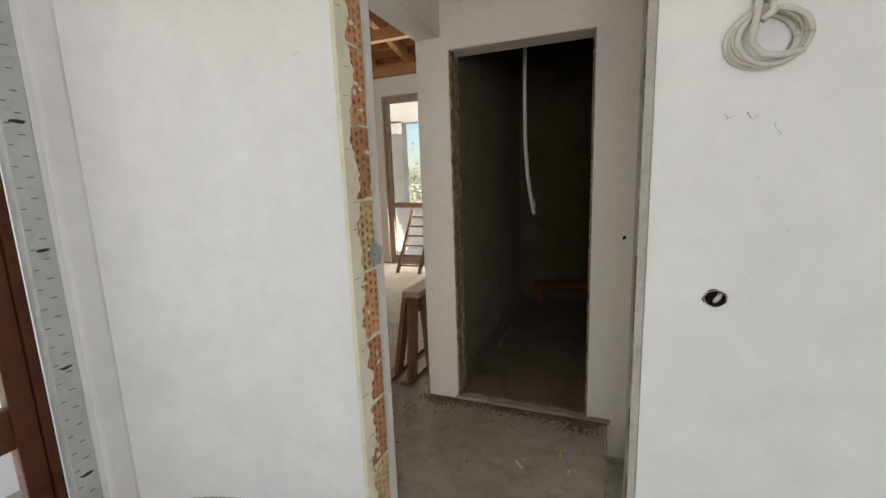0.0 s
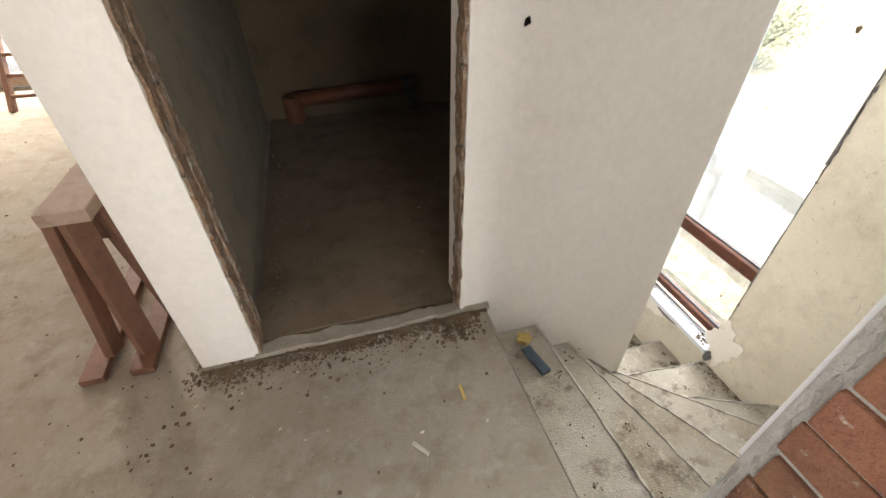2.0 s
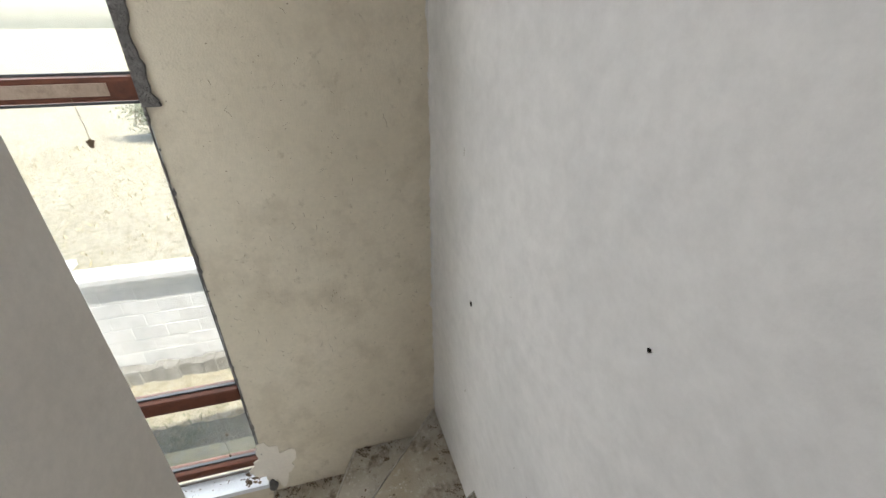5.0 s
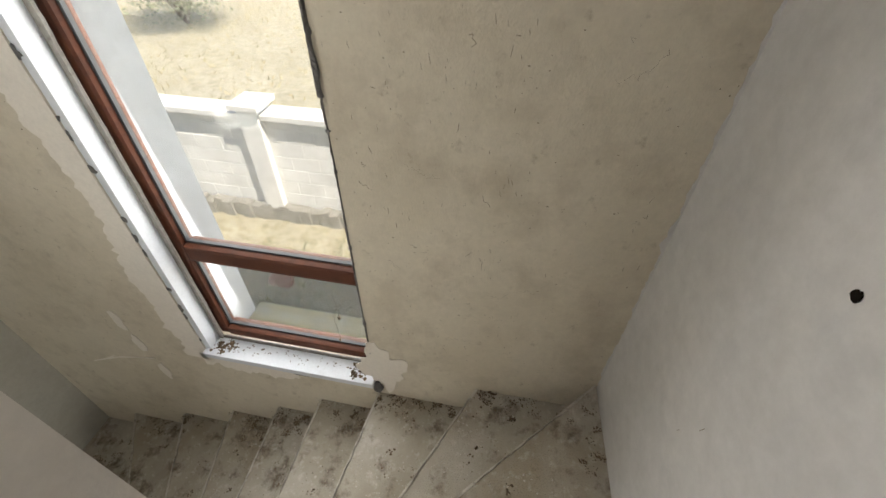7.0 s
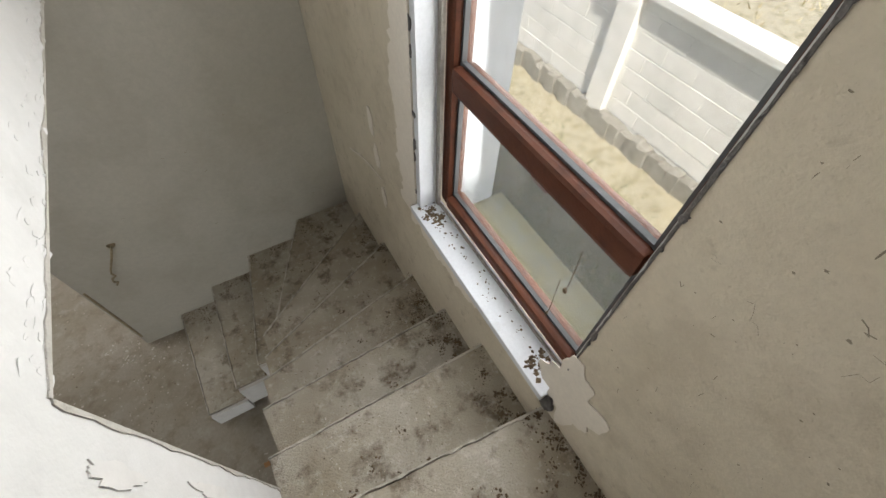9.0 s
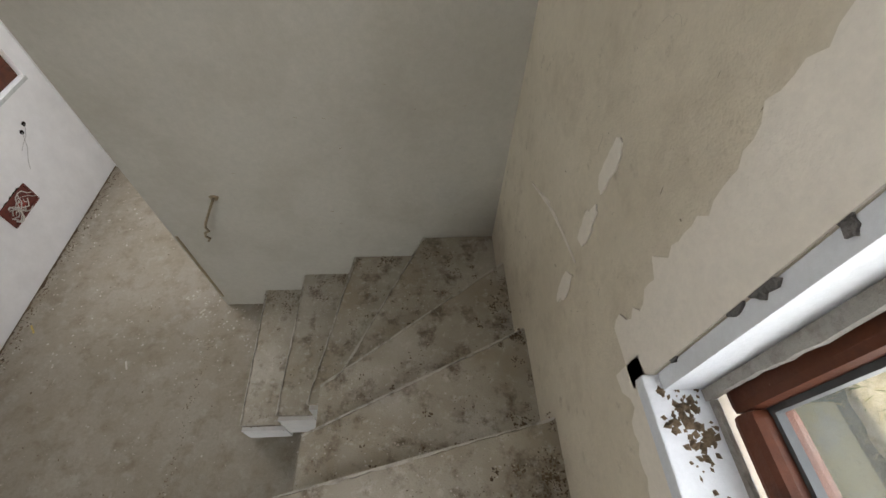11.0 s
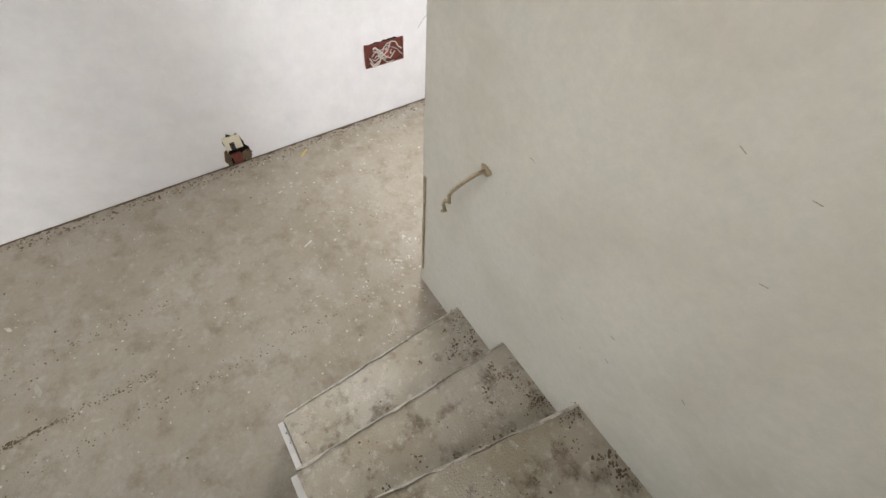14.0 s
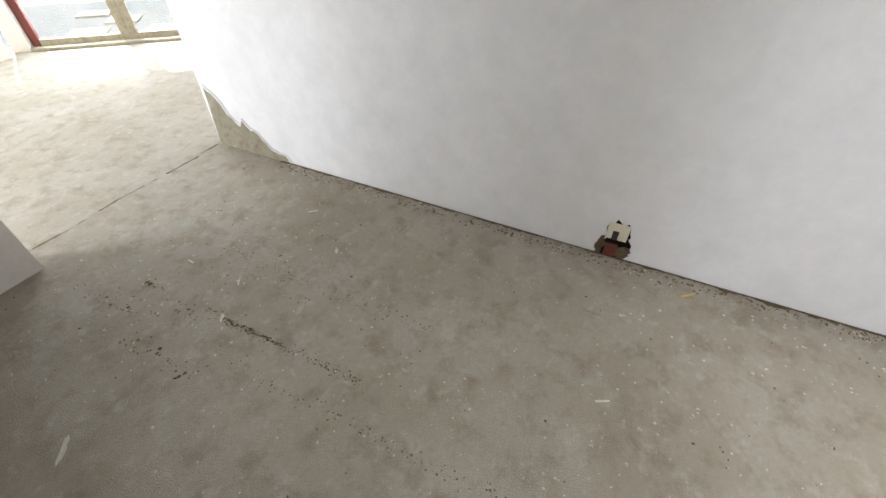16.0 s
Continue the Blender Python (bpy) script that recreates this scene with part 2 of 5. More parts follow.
BLUEP = surface("blue_plastic", (0.04, 0.07, 0.10), (0.055, 0.09, 0.13), (0.03, 0.05, 0.07), (0.5, 0.75), (20.0, 50.0, 90.0), 0.4, 0.3)
YELLOWP = surface("yellow_foam", (0.62, 0.46, 0.16), (0.55, 0.40, 0.14), (0.45, 0.32, 0.12), (0.5, 0.75), (20.0, 50.0, 90.0), 0.9, 0.6)
REDP = surface("red_plastic", (0.36, 0.05, 0.03), (0.30, 0.045, 0.03), (0.22, 0.06, 0.04), (0.5, 0.75), (20.0, 50.0, 90.0), 0.5, 0.3)
REDINK = surface("red_print", (0.50, 0.03, 0.05), (0.45, 0.03, 0.05), (0.36, 0.04, 0.05), (0.5, 0.75), (20.0, 50.0, 90.0), 0.6, 0.1)
PENCIL = surface("grey_pencil", (0.40, 0.39, 0.38), (0.46, 0.45, 0.44), (0.50, 0.49, 0.48), (0.5, 0.7), (30.0, 60.0, 150.0), 0.9, 0.1)
RENDERY = surface("yellow_outer_render", (0.42, 0.38, 0.22), (0.37, 0.33, 0.19), (0.33, 0.335, 0.29), (0.5, 0.72), (3.0, 12.0, 90.0), 0.92, 0.8, 0.006)
TAUPE = surface("bare_grey_plaster", (0.46, 0.44, 0.385), (0.42, 0.40, 0.345), (0.375, 0.35, 0.295), (0.48, 0.74), (1.4, 2.8, 40.0), 0.85, 0.16)
BLOCK = surface("concrete_block", (0.83, 0.825, 0.81), (0.86, 0.855, 0.84), (0.70, 0.695, 0.68), (0.5, 0.75), (1.5, 7.0, 50.0), 0.95, 0.7, 0.006, per_piece=0.06)
STONE = surface("rubble_footing", (0.46, 0.44, 0.40), (0.38, 0.36, 0.32), (0.28, 0.26, 0.22), (0.5, 0.72), (3.0, 9.0, 50.0), 0.95, 1.0, 0.03)
GRASS = surface("dry_grass", (0.55, 0.49, 0.35), (0.64, 0.58, 0.44), (0.30, 0.28, 0.16), (0.48, 0.66), (0.5, 5.0, 35.0), 0.95, 1.0, 0.03)
# Weedy green with the house's shade darkened into it.
LAWN_SHADE = surface("weeds_with_house_shade", (0.17, 0.20, 0.155), (0.21, 0.205, 0.155), (0.11, 0.15, 0.09), (0.48, 0.66), (1.2, 6.0, 40.0), 0.95, 1.0, 0.03)
WEED = surface("green_weeds", (0.10, 0.15, 0.05), (0.15, 0.18, 0.07), (0.22, 0.20, 0.09), (0.5, 0.7), (1.0, 4.0, 30.0), 0.9, 0.1)
# Terrace colour carries bluish shade, far darker than paving would be.
TERRACE_SHADE = surface("shade_tinted_paving", (0.05, 0.062, 0.07), (0.065, 0.078, 0.085), (0.035, 0.045, 0.052), (0.48, 0.7), (1.4, 6.0, 50.0), 0.8, 0.4)
BLADE = surface("straw", (0.60, 0.50, 0.29), (0.50, 0.41, 0.22), (0.30, 0.31, 0.13), (0.5, 0.7), (1.0, 4.0, 30.0), 0.9, 0.1)
LEAF = surface("leaves", (0.22, 0.245, 0.145), (0.27, 0.29, 0.18), (0.15, 0.175, 0.095), (0.5, 0.7), (1.0, 4.0, 30.0), 0.8, 0.2)
BARK = surface("bark", (0.14, 0.10, 0.07), (0.18, 0.13, 0.09), (0.09, 0.07, 0.05), (0.5, 0.7), (5.0, 15.0, 60.0), 0.95, 1.0, 0.01)


def glass_material():
    m, nt, b = nodes_of("window_glass")
    out = nt.nodes["Material Output"]
    tr = nt.nodes.new("ShaderNodeBsdfTransparent")
    tr.inputs["Color"].default_value = (0.93, 0.95, 0.94, 1)
    gl = nt.nodes.new("ShaderNodeBsdfGlossy")
    gl.inputs["Roughness"].default_value = 0.03
    lw = nt.nodes.new("ShaderNodeLayerWeight")
    lw.inputs["Blend"].default_value = 0.5
    cube = nt.nodes.new("ShaderNodeMath")
    cube.operation = "POWER"
    cube.inputs[1].default_value = 4.0
    nt.links.new(lw.outputs["Facing"], cube.inputs[0])
    fr = nt.nodes.new("ShaderNodeMapRange")
    fr.inputs["To Min"].default_value, fr.inputs["To Max"].default_value = 0.03, 0.6
    nt.links.new(cube.outputs[0], fr.inputs["Value"])
    mx = nt.nodes.new("ShaderNodeMixShader")
    nt.links.new(fr.outputs["Result"], mx.inputs[0])
    nt.links.new(tr.outputs[0], mx.inputs[1])
    nt.links.new(gl.outputs[0], mx.inputs[2])
    # thin dust film
    geo = nt.nodes.new("ShaderNodeNewGeometry")
    df = nt.nodes.new("ShaderNodeBsdfDiffuse")
    df.inputs["Color"].default_value = (0.62, 0.60, 0.56, 1)
    dust = nt.nodes.new("ShaderNodeMapRange")
    dust.inputs["From Min"].default_value, dust.inputs["From Max"].default_value = 0.35, 0.75
    dust.inputs["To Min"].default_value, dust.inputs["To Max"].default_value = 0.05, 0.20
    nt.links.new(noise_node(nt, geo.outputs["Position"], 3.5, 6.0, 0.65), dust.inputs["Value"])
    film = nt.nodes.new("ShaderNodeMixShader")
    nt.links.new(dust.outputs["Result"], film.inputs[0])
    nt.links.new(mx.outputs[0], film.inputs[1])
    nt.links.new(df.outputs[0], film.inputs[2])
    nt.links.new(film.outputs[0], out.inputs["Surface"])
    return m


GLASS = glass_material()


# ---- building helpers ----
def box(bm, x0, x1, y0, y1, z0, z1):
    v = [bm.verts.new(p) for p in ((x0, y0, z0), (x1, y0, z0), (x1, y1, z0), (x0, y1, z0), (x0, y0, z1), (x1, y0, z1), (x1, y1, z1), (x0, y1, z1))]
    for f in ((3, 2, 1, 0), (4, 5, 6, 7), (0, 1, 5, 4), (1, 2, 6, 5), (2, 3, 7, 6), (3, 0, 4, 7)):
        bm.faces.new([v[i] for i in f])


def boxes(rows):
    bm = bmesh.new()
    for r in rows:
        box(bm, *r)
    return bm


def soft_box(x0, x1, y0, y1, z0, z1, r=0.004):
    bm = boxes([(x0, x1, y0, y1, z0, z1)])
    bmesh.ops.bevel(bm, geom=bm.edges[:], offset=r, segments=2, affect="EDGES", profile=0.6)
    return bm


def prism(pts, z0, z1):
    """An upright block over a plan outline."""
    bm = bmesh.new()
    low, top = [bm.verts.new((x, y, z0)) for x, y in pts], [bm.verts.new((x, y, z1)) for x, y in pts]
    bm.faces.new(low[::-1])
    bm.faces.new(top)
    for i in range(len(pts)):
        bm.faces.new((low[i - 1], low[i], top[i], top[i - 1]))
    return bm


def mesh_of(name, bm, mat, smooth=False):
    bmesh.ops.recalc_face_normals(bm, faces=bm.faces[:])
    me = bpy.data.meshes.new(name)
    bm.to_mesh(me)
    bm.free()
    me.materials.append(mat)
    if smooth:
        me.polygons.foreach_set("use_smooth", [True] * len(me.polygons))
    return me


def part(name, bm, mat, parent, label="", smooth=False):
    ob = new(name, mesh_of(name, bm, mat, smooth))
    ob.parent = parent
    if label:
        ob["label"] = label
    return ob


def thing(name, label, category, group="", kind=""):
    return tagged(new(name), label, category, group, kind)


def single(name, bm, mat, label, category, group="", kind="", smooth=False):
    return tagged(new(name, mesh_of(name, bm, mat, smooth)), label, category, group, kind)


def structure(name, rows, mat, label, category):
    return single(name, boxes(rows), mat, label, category, kind="structure")


def ragged(bm, o, along, across, out, length, width, wob, step=0.02, depth=0.006, seed=0, both=False):
    """A strip of broken edge: starts at o, runs along, is about width wide across, stands out by depth."""
    o, along, across, out = Vector(o), Vector(along), Vector(across), Vector(out)
    n = max(2, int(length / step))
    low, high = [], []
    for i in range(n + 1):
        s = i * length / n
        w = width + wob * (noise.noise((s * 9.0, seed * 7.3, 0.3)) + 0.7 * noise.noise((s * 37.0, seed * 3.1, 1.7)))
        e = wob * 0.8 * noise.noise((s * 23.0, seed * 5.9, 4.2)) if both else 0.0
        low.append(o + along * s + across * e)
        high.append(o + along * s + across * max(w, 0.002))
    rows = []
    for p, q in zip(low, high):
        rows.append([bm.verts.new(p), bm.verts.new(p + out * depth), bm.verts.new(q + out * depth), bm.verts.new(q)])
    for a, b in zip(rows, rows[1:]):
        for i in range(3):
            bm.faces.new((a[i], a[i + 1], b[i + 1], b[i]))
    bm.faces.new(rows[0][::-1])
    bm.faces.new(rows[-1])


def blob(bm, o, u, v, out, ru, rv, depth=0.004, seed=0, wob=0.35, n=28):
    """An irregular flat patch about o in the plane of u and v."""
    o, u, v, out = Vector(o), Vector(u), Vector(v), Vector(out)
    top, low = [], []
    for i in range(n):
        a = 2 * math.pi * i / n
        k = 1 + wob * (noise.noise((math.cos(a) * 1.4, math.sin(a) * 1.4, seed * 3.7)) + 0.6 * noise.noise((math.cos(a) * 4, math.sin(a) * 4, seed * 1.9 + 5)))
        p = o + u * (ru * k * math.cos(a)) + v * (rv * k * math.sin(a))
        top.append(bm.verts.new(p + out * depth))
        low.append(bm.verts.new(p))
    bm.faces.new(top)
    for i in range(n):
        bm.faces.new((top[i - 1], low[i - 1], low[i], top[i]))


def tube(bm, pts, r, sides=8):
    """A round bar through the points."""
    pts = [Vector(p) for p in pts]
    rings = []
    for i, p in enumerate(pts):
        d = (pts[min(i + 1, len(pts) - 1)] - pts[max(i - 1, 0)]).normalized()
        a = d.orthogonal().normalized() if not rings else (prev - d * prev.dot(d)).normalized()
        prev = a
        b = d.cross(a)
        rings.append([bm.verts.new(p + r * (a * math.cos(2 * math.pi * k / sides) + b * math.sin(2 * math.pi * k / sides))) for k in range(sides)])
    for s, t in zip(rings, rings[1:]):
        for k in range(sides):
            bm.faces.new((s[k - 1], s[k], t[k], t[k - 1]))
    bm.faces.new(rings[0][::-1])
    bm.faces.new(rings[-1])


def plank(p, q, w, t, up=(0, 0, 1), r=0.003):
    """A board from p to q, w wide and t thick."""
    p, q = Vector(p), Vector(q)
    bm = soft_box(-w / 2, w / 2, -t / 2, t / 2, 0, (q - p).length, r)
    z = (q - p).normalized()
    x = Vector(up).cross(z)
    x = x.normalized() if x.length > 1e-3 else Vector((1, 0, 0))
    y = z.cross(x)
    m = Matrix((x, y, z)).transposed().to_4x4()
    m.translation = p
    bm.transform(m)
    return bm


def crumb(bm, p, s, rng):
    """One chip of rubble."""
    a = Vector((rng.uniform(-1, 1), rng.uniform(-1, 1), 0)).normalized() * s
    b = Vector((-a.y, a.x, 0)) * rng.uniform(0.4, 1.0)
    top = Vector((0, 0, s * rng.uniform(0.25, 0.8)))
    q = [bm.verts.new(p + c) for c in (a + b * 0.2, b - a * 0.1, -a * 0.9, -b, top + a * 0.2, top - a * 0.3)]
    for f in ((0, 1, 4), (1, 5, 4), (1, 2, 5), (2, 3, 5), (3, 4, 5), (3, 0, 4)):
        bm.faces.new([q[i] for i in f])


def crumbs(name, spots, mat, label, seed):
    """Loose rubble; spots: (x0, x1, y0, y1, z, count, size)."""
    rng = random.Random(seed)
    bm = bmesh.new()
    for x0, x1, y0, y1, z, count, size in spots:
        for _ in range(count):
            x = rng.triangular(x0, x1) if x1 - x0 < 0.3 else rng.uniform(x0, x1)
            y = rng.triangular(y0, y1) if y1 - y0 < 0.3 else rng.uniform(y0, y1)
            crumb(bm, Vector((x, y, z)), size * rng.uniform(0.35, 1.0) ** 2 + 0.0015, rng)
    return single(name, bm, mat, label, "debris", kind="stuff")


# ---- structure: upper storey ----
X, Y, Z = Vector((1, 0, 0)), Vector((0, 1, 0)), Vector((0, 0, 1))
CEIL = 2.62
WIN_Y0, WIN_Y1, WIN_Z0, WIN_Z1 = 2.92, 3.79, -1.06, 2.30   # stair window opening

structure("wall_room_north", [(-1.43, -0.125, 1.80, 1.99, 0, CEIL), (-0.125, 0.76, 1.80, 1.94, 2.14, CEIL), (0.76, 0.772, 1.80, 1.936, 0, CEIL),
                              (0.772, 2.365, 1.80, 1.895, F, CEIL)], WHITE, "white painted room wall with a raw brick doorway", "wall")
single("wall_stair_south", prism(((0.772, 1.895), (2.365, 1.895), (2.365, 1.990), (0.772, 1.938)), F, CEIL), GREYW, "grey white plastered stair wall", "wall", kind="structure")
structure("wall_lower_south", [(0.46, 0.772, 1.78, 1.934, F, SLAB)], CREAM, "plastered lower wall end", "wall")
structure("wall_hall_north", [(-0.30, -0.115, 2.81, 2.95, 0, CEIL), (-0.115, 0.60, 2.81, 2.95, 1.93, CEIL), (0.60, 0.95, 2.81, 2.95, -0.50, CEIL), (0.95, 1.30, 2.81, 2.95, -0.86, CEIL), (1.30, 1.52, 2.81, 2.95, -1.10, CEIL)],
          CREAM, "cream plastered hall wall with a rough door opening", "wall")
structure("wall_dark_room_west", [(-0.30, -0.16, 2.95, 6.33, 0, CEIL + 0.2)], DIMPL, "plaster side wall of the dark room, dimmed in its colour for the shade", "wall")
structure("beam_hall_west", [(-0.30, -0.16, 1.99, 2.81, 2.0, CEIL + 0.2)], CREAM, "plastered concrete beam over the hall opening", "beam")
# Thin side and ceiling sheets are added, unseen, to keep the room dark.
structure("wall_dark_room_back", [(-0.16, 1.38, 4.94, 5.09, 0, CEIL), (1.36, 1.378, 2.952, 4.94, 0, CEIL), (-0.158, 1.36, 2.952, 4.94, CEIL - 0.02, CEIL - 0.003)], SHADEPL, "plaster back wall of the dark room, shade put into its colour", "wall")
structure("wall_stairwell_inner", [(1.38, 1.52, 2.95, 5.09, SLAB, CEIL), (1.38, 1.52, 2.95, 3.14, F, SLAB), (1.38, 1.52, 2.81, 2.95, F, -1.10)], PEEL,
          "white plastered wall over the stairwell edge", "wall")
# The opening at y 5.55 to 6.35 is added for the passage fill lamp.
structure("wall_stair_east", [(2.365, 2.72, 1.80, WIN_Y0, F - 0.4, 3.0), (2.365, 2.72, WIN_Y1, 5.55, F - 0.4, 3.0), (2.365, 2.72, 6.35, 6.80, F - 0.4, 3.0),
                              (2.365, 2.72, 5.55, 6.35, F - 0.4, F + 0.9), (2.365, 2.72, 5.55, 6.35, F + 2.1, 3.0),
                              (2.365, 2.53, WIN_Y0, WIN_Y1, F - 0.4, WIN_Z0), (2.53, 2.72, WIN_Y0, WIN_Y1, F - 0.4, WIN_Z0 - 0.10), (2.365, 2.72, WIN_Y0, WIN_Y1, WIN_Z1, 3.0)],
          LIME, "stained yellowish lime plaster wall around the tall window", "wall")
structure("wall_stair_north", [(0.505, 2.365, 5.09, 5.22, F, SLAB), (1.52, 2.365, 5.09, 5.22, SLAB, CEIL)], TAUPE,
          "pale grey plastered wall above the lower steps", "wall")
structure("ceiling_hall", [(-0.16, 2.72, 1.80, 5.22, CEIL, CEIL + 0.12)], WHITE, "white plastered hall ceiling", "ceiling")
structure("ceiling_room", [(-1.75, 2.72, -3.3, 1.80, CEIL, CEIL + 0.12)], WHITE, "white plastered room ceiling", "ceiling")
structure("wall_room_west", [(-1.36, -1.10, -3.2, 0.27, 0, CEIL), (-1.36, -1.10, 1.502, 1.80, 0, CEIL), (-1.36, -1.10, 0.27, 1.502, 2.25, CEIL)],
          WHITE, "white wall beside the glazed door", "wall")
# The lower opening is added, unseen, to let the living room fill in.
structure("wall_room_east", [(2.365, 2.72, -3.2, -1.30, F - 0.4, CEIL), (2.365, 2.72, 0.50, 1.80, F - 0.4, CEIL), (2.365, 2.72, -1.30, 0.50, F - 0.4, F + 0.85), (2.365, 2.72, -1.30, 0.50, F + 2.25, CEIL)], WHITE, "white side wall of the room", "wall")
structure("wall_room_south", [(-1.70, 0.45, -3.2, -3.0, 0, CEIL), (2.22, 2.365, -3.2, -3.0, 0, CEIL), (0.45, 2.22, -3.2, -3.0, 0, 0.6),
                              (0.45, 2.22, -3.2, -3.0, 2.25, CEIL)], WHITE, "white back wall of the room with an added opening for fill light", "wall")
structure("floor_upper", [(-1.70, 2.365, -3.2, 1.80, SLAB, 0), (-3.35, 0.69, 1.80, 2.81, SLAB, 0), (-3.35, 0.60, 2.81, 2.95, SLAB, 0), (-3.35, 1.38, 2.95, 5.09, SLAB, 0),
                          (-3.35, 2.365, 5.22, 6.50, SLAB, 0), (-3.35, 1.38, 5.09, 5.22, SLAB, 0)], SCREED, "dusty rough concrete upper floor", "floor")
structure("floor_dark_room", [(-0.13, 1.36, 2.86, 4.94, 0, 0.022)], DARKSC, "dusty screed of the unlit room, shade put into its colour", "floor")

# room behind the hall, open to the roof
structure("wall_far_room_west", [(-3.35, -3.19, 1.80, 6.50, 0, 2.78)], CREAM, "cream plastered side wall of the far room", "wall")
structure("wall_far_room_south", [(-3.19, -1.43, 1.80, 1.99, 0, 2.78)], CREAM, "cream plastered back wall of the far room", "wall")
structure("wall_far_room_north", [(-3.19, -2.47, 6.33, 6.50, 0, 2.78), (-1.45, -0.16, 6.33, 6.50, 0, 2.78), (-2.47, -1.45, 6.33, 6.50, 2.50, 2.78)],
          CREAM, "cream plastered wall with a balcony door", "wall")

roof = thing("roof", "open timber roof of rafters and boards", "roof", kind="structure")
RIDGE_Y, EAVE_Y, EAVE_Z, PITCH = 2.4, 6.9, 2.92, 0.22
for i in range(8):
    x = -3.3 + i * 0.62
    part("rafter", plank((x, EAVE_Y, EAVE_Z), (x, RIDGE_Y, EAVE_Z + (EAVE_Y - RIDGE_Y) * PITCH), 0.09, 0.14), RAFTER, roof)
for i in range(5):
    y = 6.30 - i * 0.85
    z = EAVE_Z + (EAVE_Y - y) * PITCH - 0.16
    part("purlin", soft_box(-3.4, 1.4, y - 0.05, y + 0.05, z - 0.13, z, 0.006), RAFTER, roof)
for i in range(24):
    y = 6.95 - i * 0.195
    z = EAVE_Z + (EAVE_Y - y) * PITCH + 0.10
    part("roof_board", plank((-3.6, y, z), (2.70, y, z), 0.185, 0.022, up=(0, 1, PITCH * 0)), RAFTER, roof)
bm = bmesh.new()
q = [bm.verts.new(p) for p in ((-3.8, 7.2, EAVE_Z + 0.09), (2.78, 7.2, EAVE_Z + 0.09), (2.78, -3.8, EAVE_Z + 2.51), (-3.8, -3.8, EAVE_Z + 2.51))]
bm.faces.new(q)
bmesh.ops.solidify(bm, geom=bm.faces[:], thickness=-0.06)
part("roof_covering", bm, BRICK, roof)

# ---- structure: lower storey ----
structure("floor_lower", [(-4.8, 2.365, -4.0, 6.95, F - 0.3, F)], SCREED, "worn dusty grey concrete lower floor", "floor")
LW_Y0, LW_Y1, LW_Z0, LW_Z1 = 5.60, 6.45, -2.06, -0.75
structure("wall_lower_west", [(-1.04, -0.90, 1.72, LW_Y0, F, SLAB), (-1.04, -0.90, LW_Y1, 6.95, F, SLAB), (-1.04, -0.90, LW_Y0, LW_Y1, F, LW_Z0),
                              (-1.04, -0.90, LW_Y0, LW_Y1, LW_Z1, SLAB)], WHITE, "smooth white painted lower wall", "wall")
structure("wall_lower_north", [(-0.899, 2.365, 6.85, 6.95, F, SLAB)], GREYW, "grey plastered end wall of the passage", "wall")
single("wall_room_pier", prism([(-1.098, 1.615)] + [(-1.09 + 0.55 * i / 28, 1.7985 - 0.1805 * (1 - i / 28) ** 2) for i in range(29)] + [(-1.098, 1.7985)], 0, CEIL), WHITE, "white plaster return beside the glazed door", "wall", kind="structure")
structure("wall_pier", [(-0.899, -0.752, 6.59, 6.849, F, SLAB)], WHITE, "plastered pier beside the passage opening with chipped edges", "pier")
structure("wall_living_north", [(-4.8, -1.04, 1.72, 1.86, F, SLAB)], CREAM, "cream living room wall", "wall")
structure("wall_living_south", [(-1.30, -1.22, -1.92, -1.72, F, SLAB), (0.02, 2.365, -1.92, -1.72, F, SLAB), (-1.22, 0.02, -1.92, -1.72, F, F + 1.26), (-1.22, 0.02, -1.92, -1.72, F + 2.18, SLAB)], CREAM, "cream living room back wall", "wall")
structure("wall_living_west", [(-4.95, -4.8, 1.50, 1.86, F, SLAB)], CREAM, "cream living room side wall", "wall")
# slanted bay wall with the balcony door
BAY = Matrix.Translation((-1.48, -1.80, F)) @ Matrix.Rotation(math.atan2(1.00, -0.97), 4, "Z")


def bay(bm):
    bm.transform(BAY)
    return bm


single("wall_living_bay", bay(boxes([(-0.12, 0.05, 0.0, 0.22, 0, 2.69), (2.0, 4.9, 0.0, 0.22, 0, 2.69), (0.05, 2.0, 0.0, 0.22, 2.2, 2.69)])), CREAM,
       "cream plastered slanted wall with a balcony door", "wall", kind="structure")

single("ceiling_lower_living", bay(boxes([(-3.1, 4.9, -2.6, 0.22, 2.70, 2.92)])), WHITE, "white living room ceiling", "ceiling", kind="structure")

# ---- stair: sixteen risers, winding round the well ----
# nosing of each tread: inner end, outer end
NOSE = {1: ((0.880, 4.19), (0.848, 5.09)), 2: ((1.138, 4.187), (1.158, 5.09)), 3: ((1.345, 4.183), (1.515, 5.09)), 4: ((1.490, 4.172), (1.952, 5.09)),
        5: ((1.495, 4.145), (2.365, 4.766)), 6: ((1.50, 3.905), (2.365, 4.295)), 7: ((1.497, 3.695), (2.365, 3.885)), 8: ((1.50, 3.49), (2.365, 3.532)),
        9: ((1.515, 3.245), (2.365, 3.243)), 10: ((1.522, 2.99), (2.365, 2.91)), 11: ((1.522, 2.83), (2.365, 2.452)), 12: ((1.505, 2.81), (2.365, 1.995)),
        13: ((1.30, 2.81), (1.755, 1.967)), 14: ((1.138, 2.81), (1.340, 1.953)), 15: ((0.95, 2.81), (0.988, 1.942)), 16: ((0.69, 2.81), (0.69, 1.936))}
EXTRA = {4: ((2.365, 5.09),)}
stair = thing("staircase", "raw concrete winding staircase with worn dusty steps", "staircase", kind="structure")


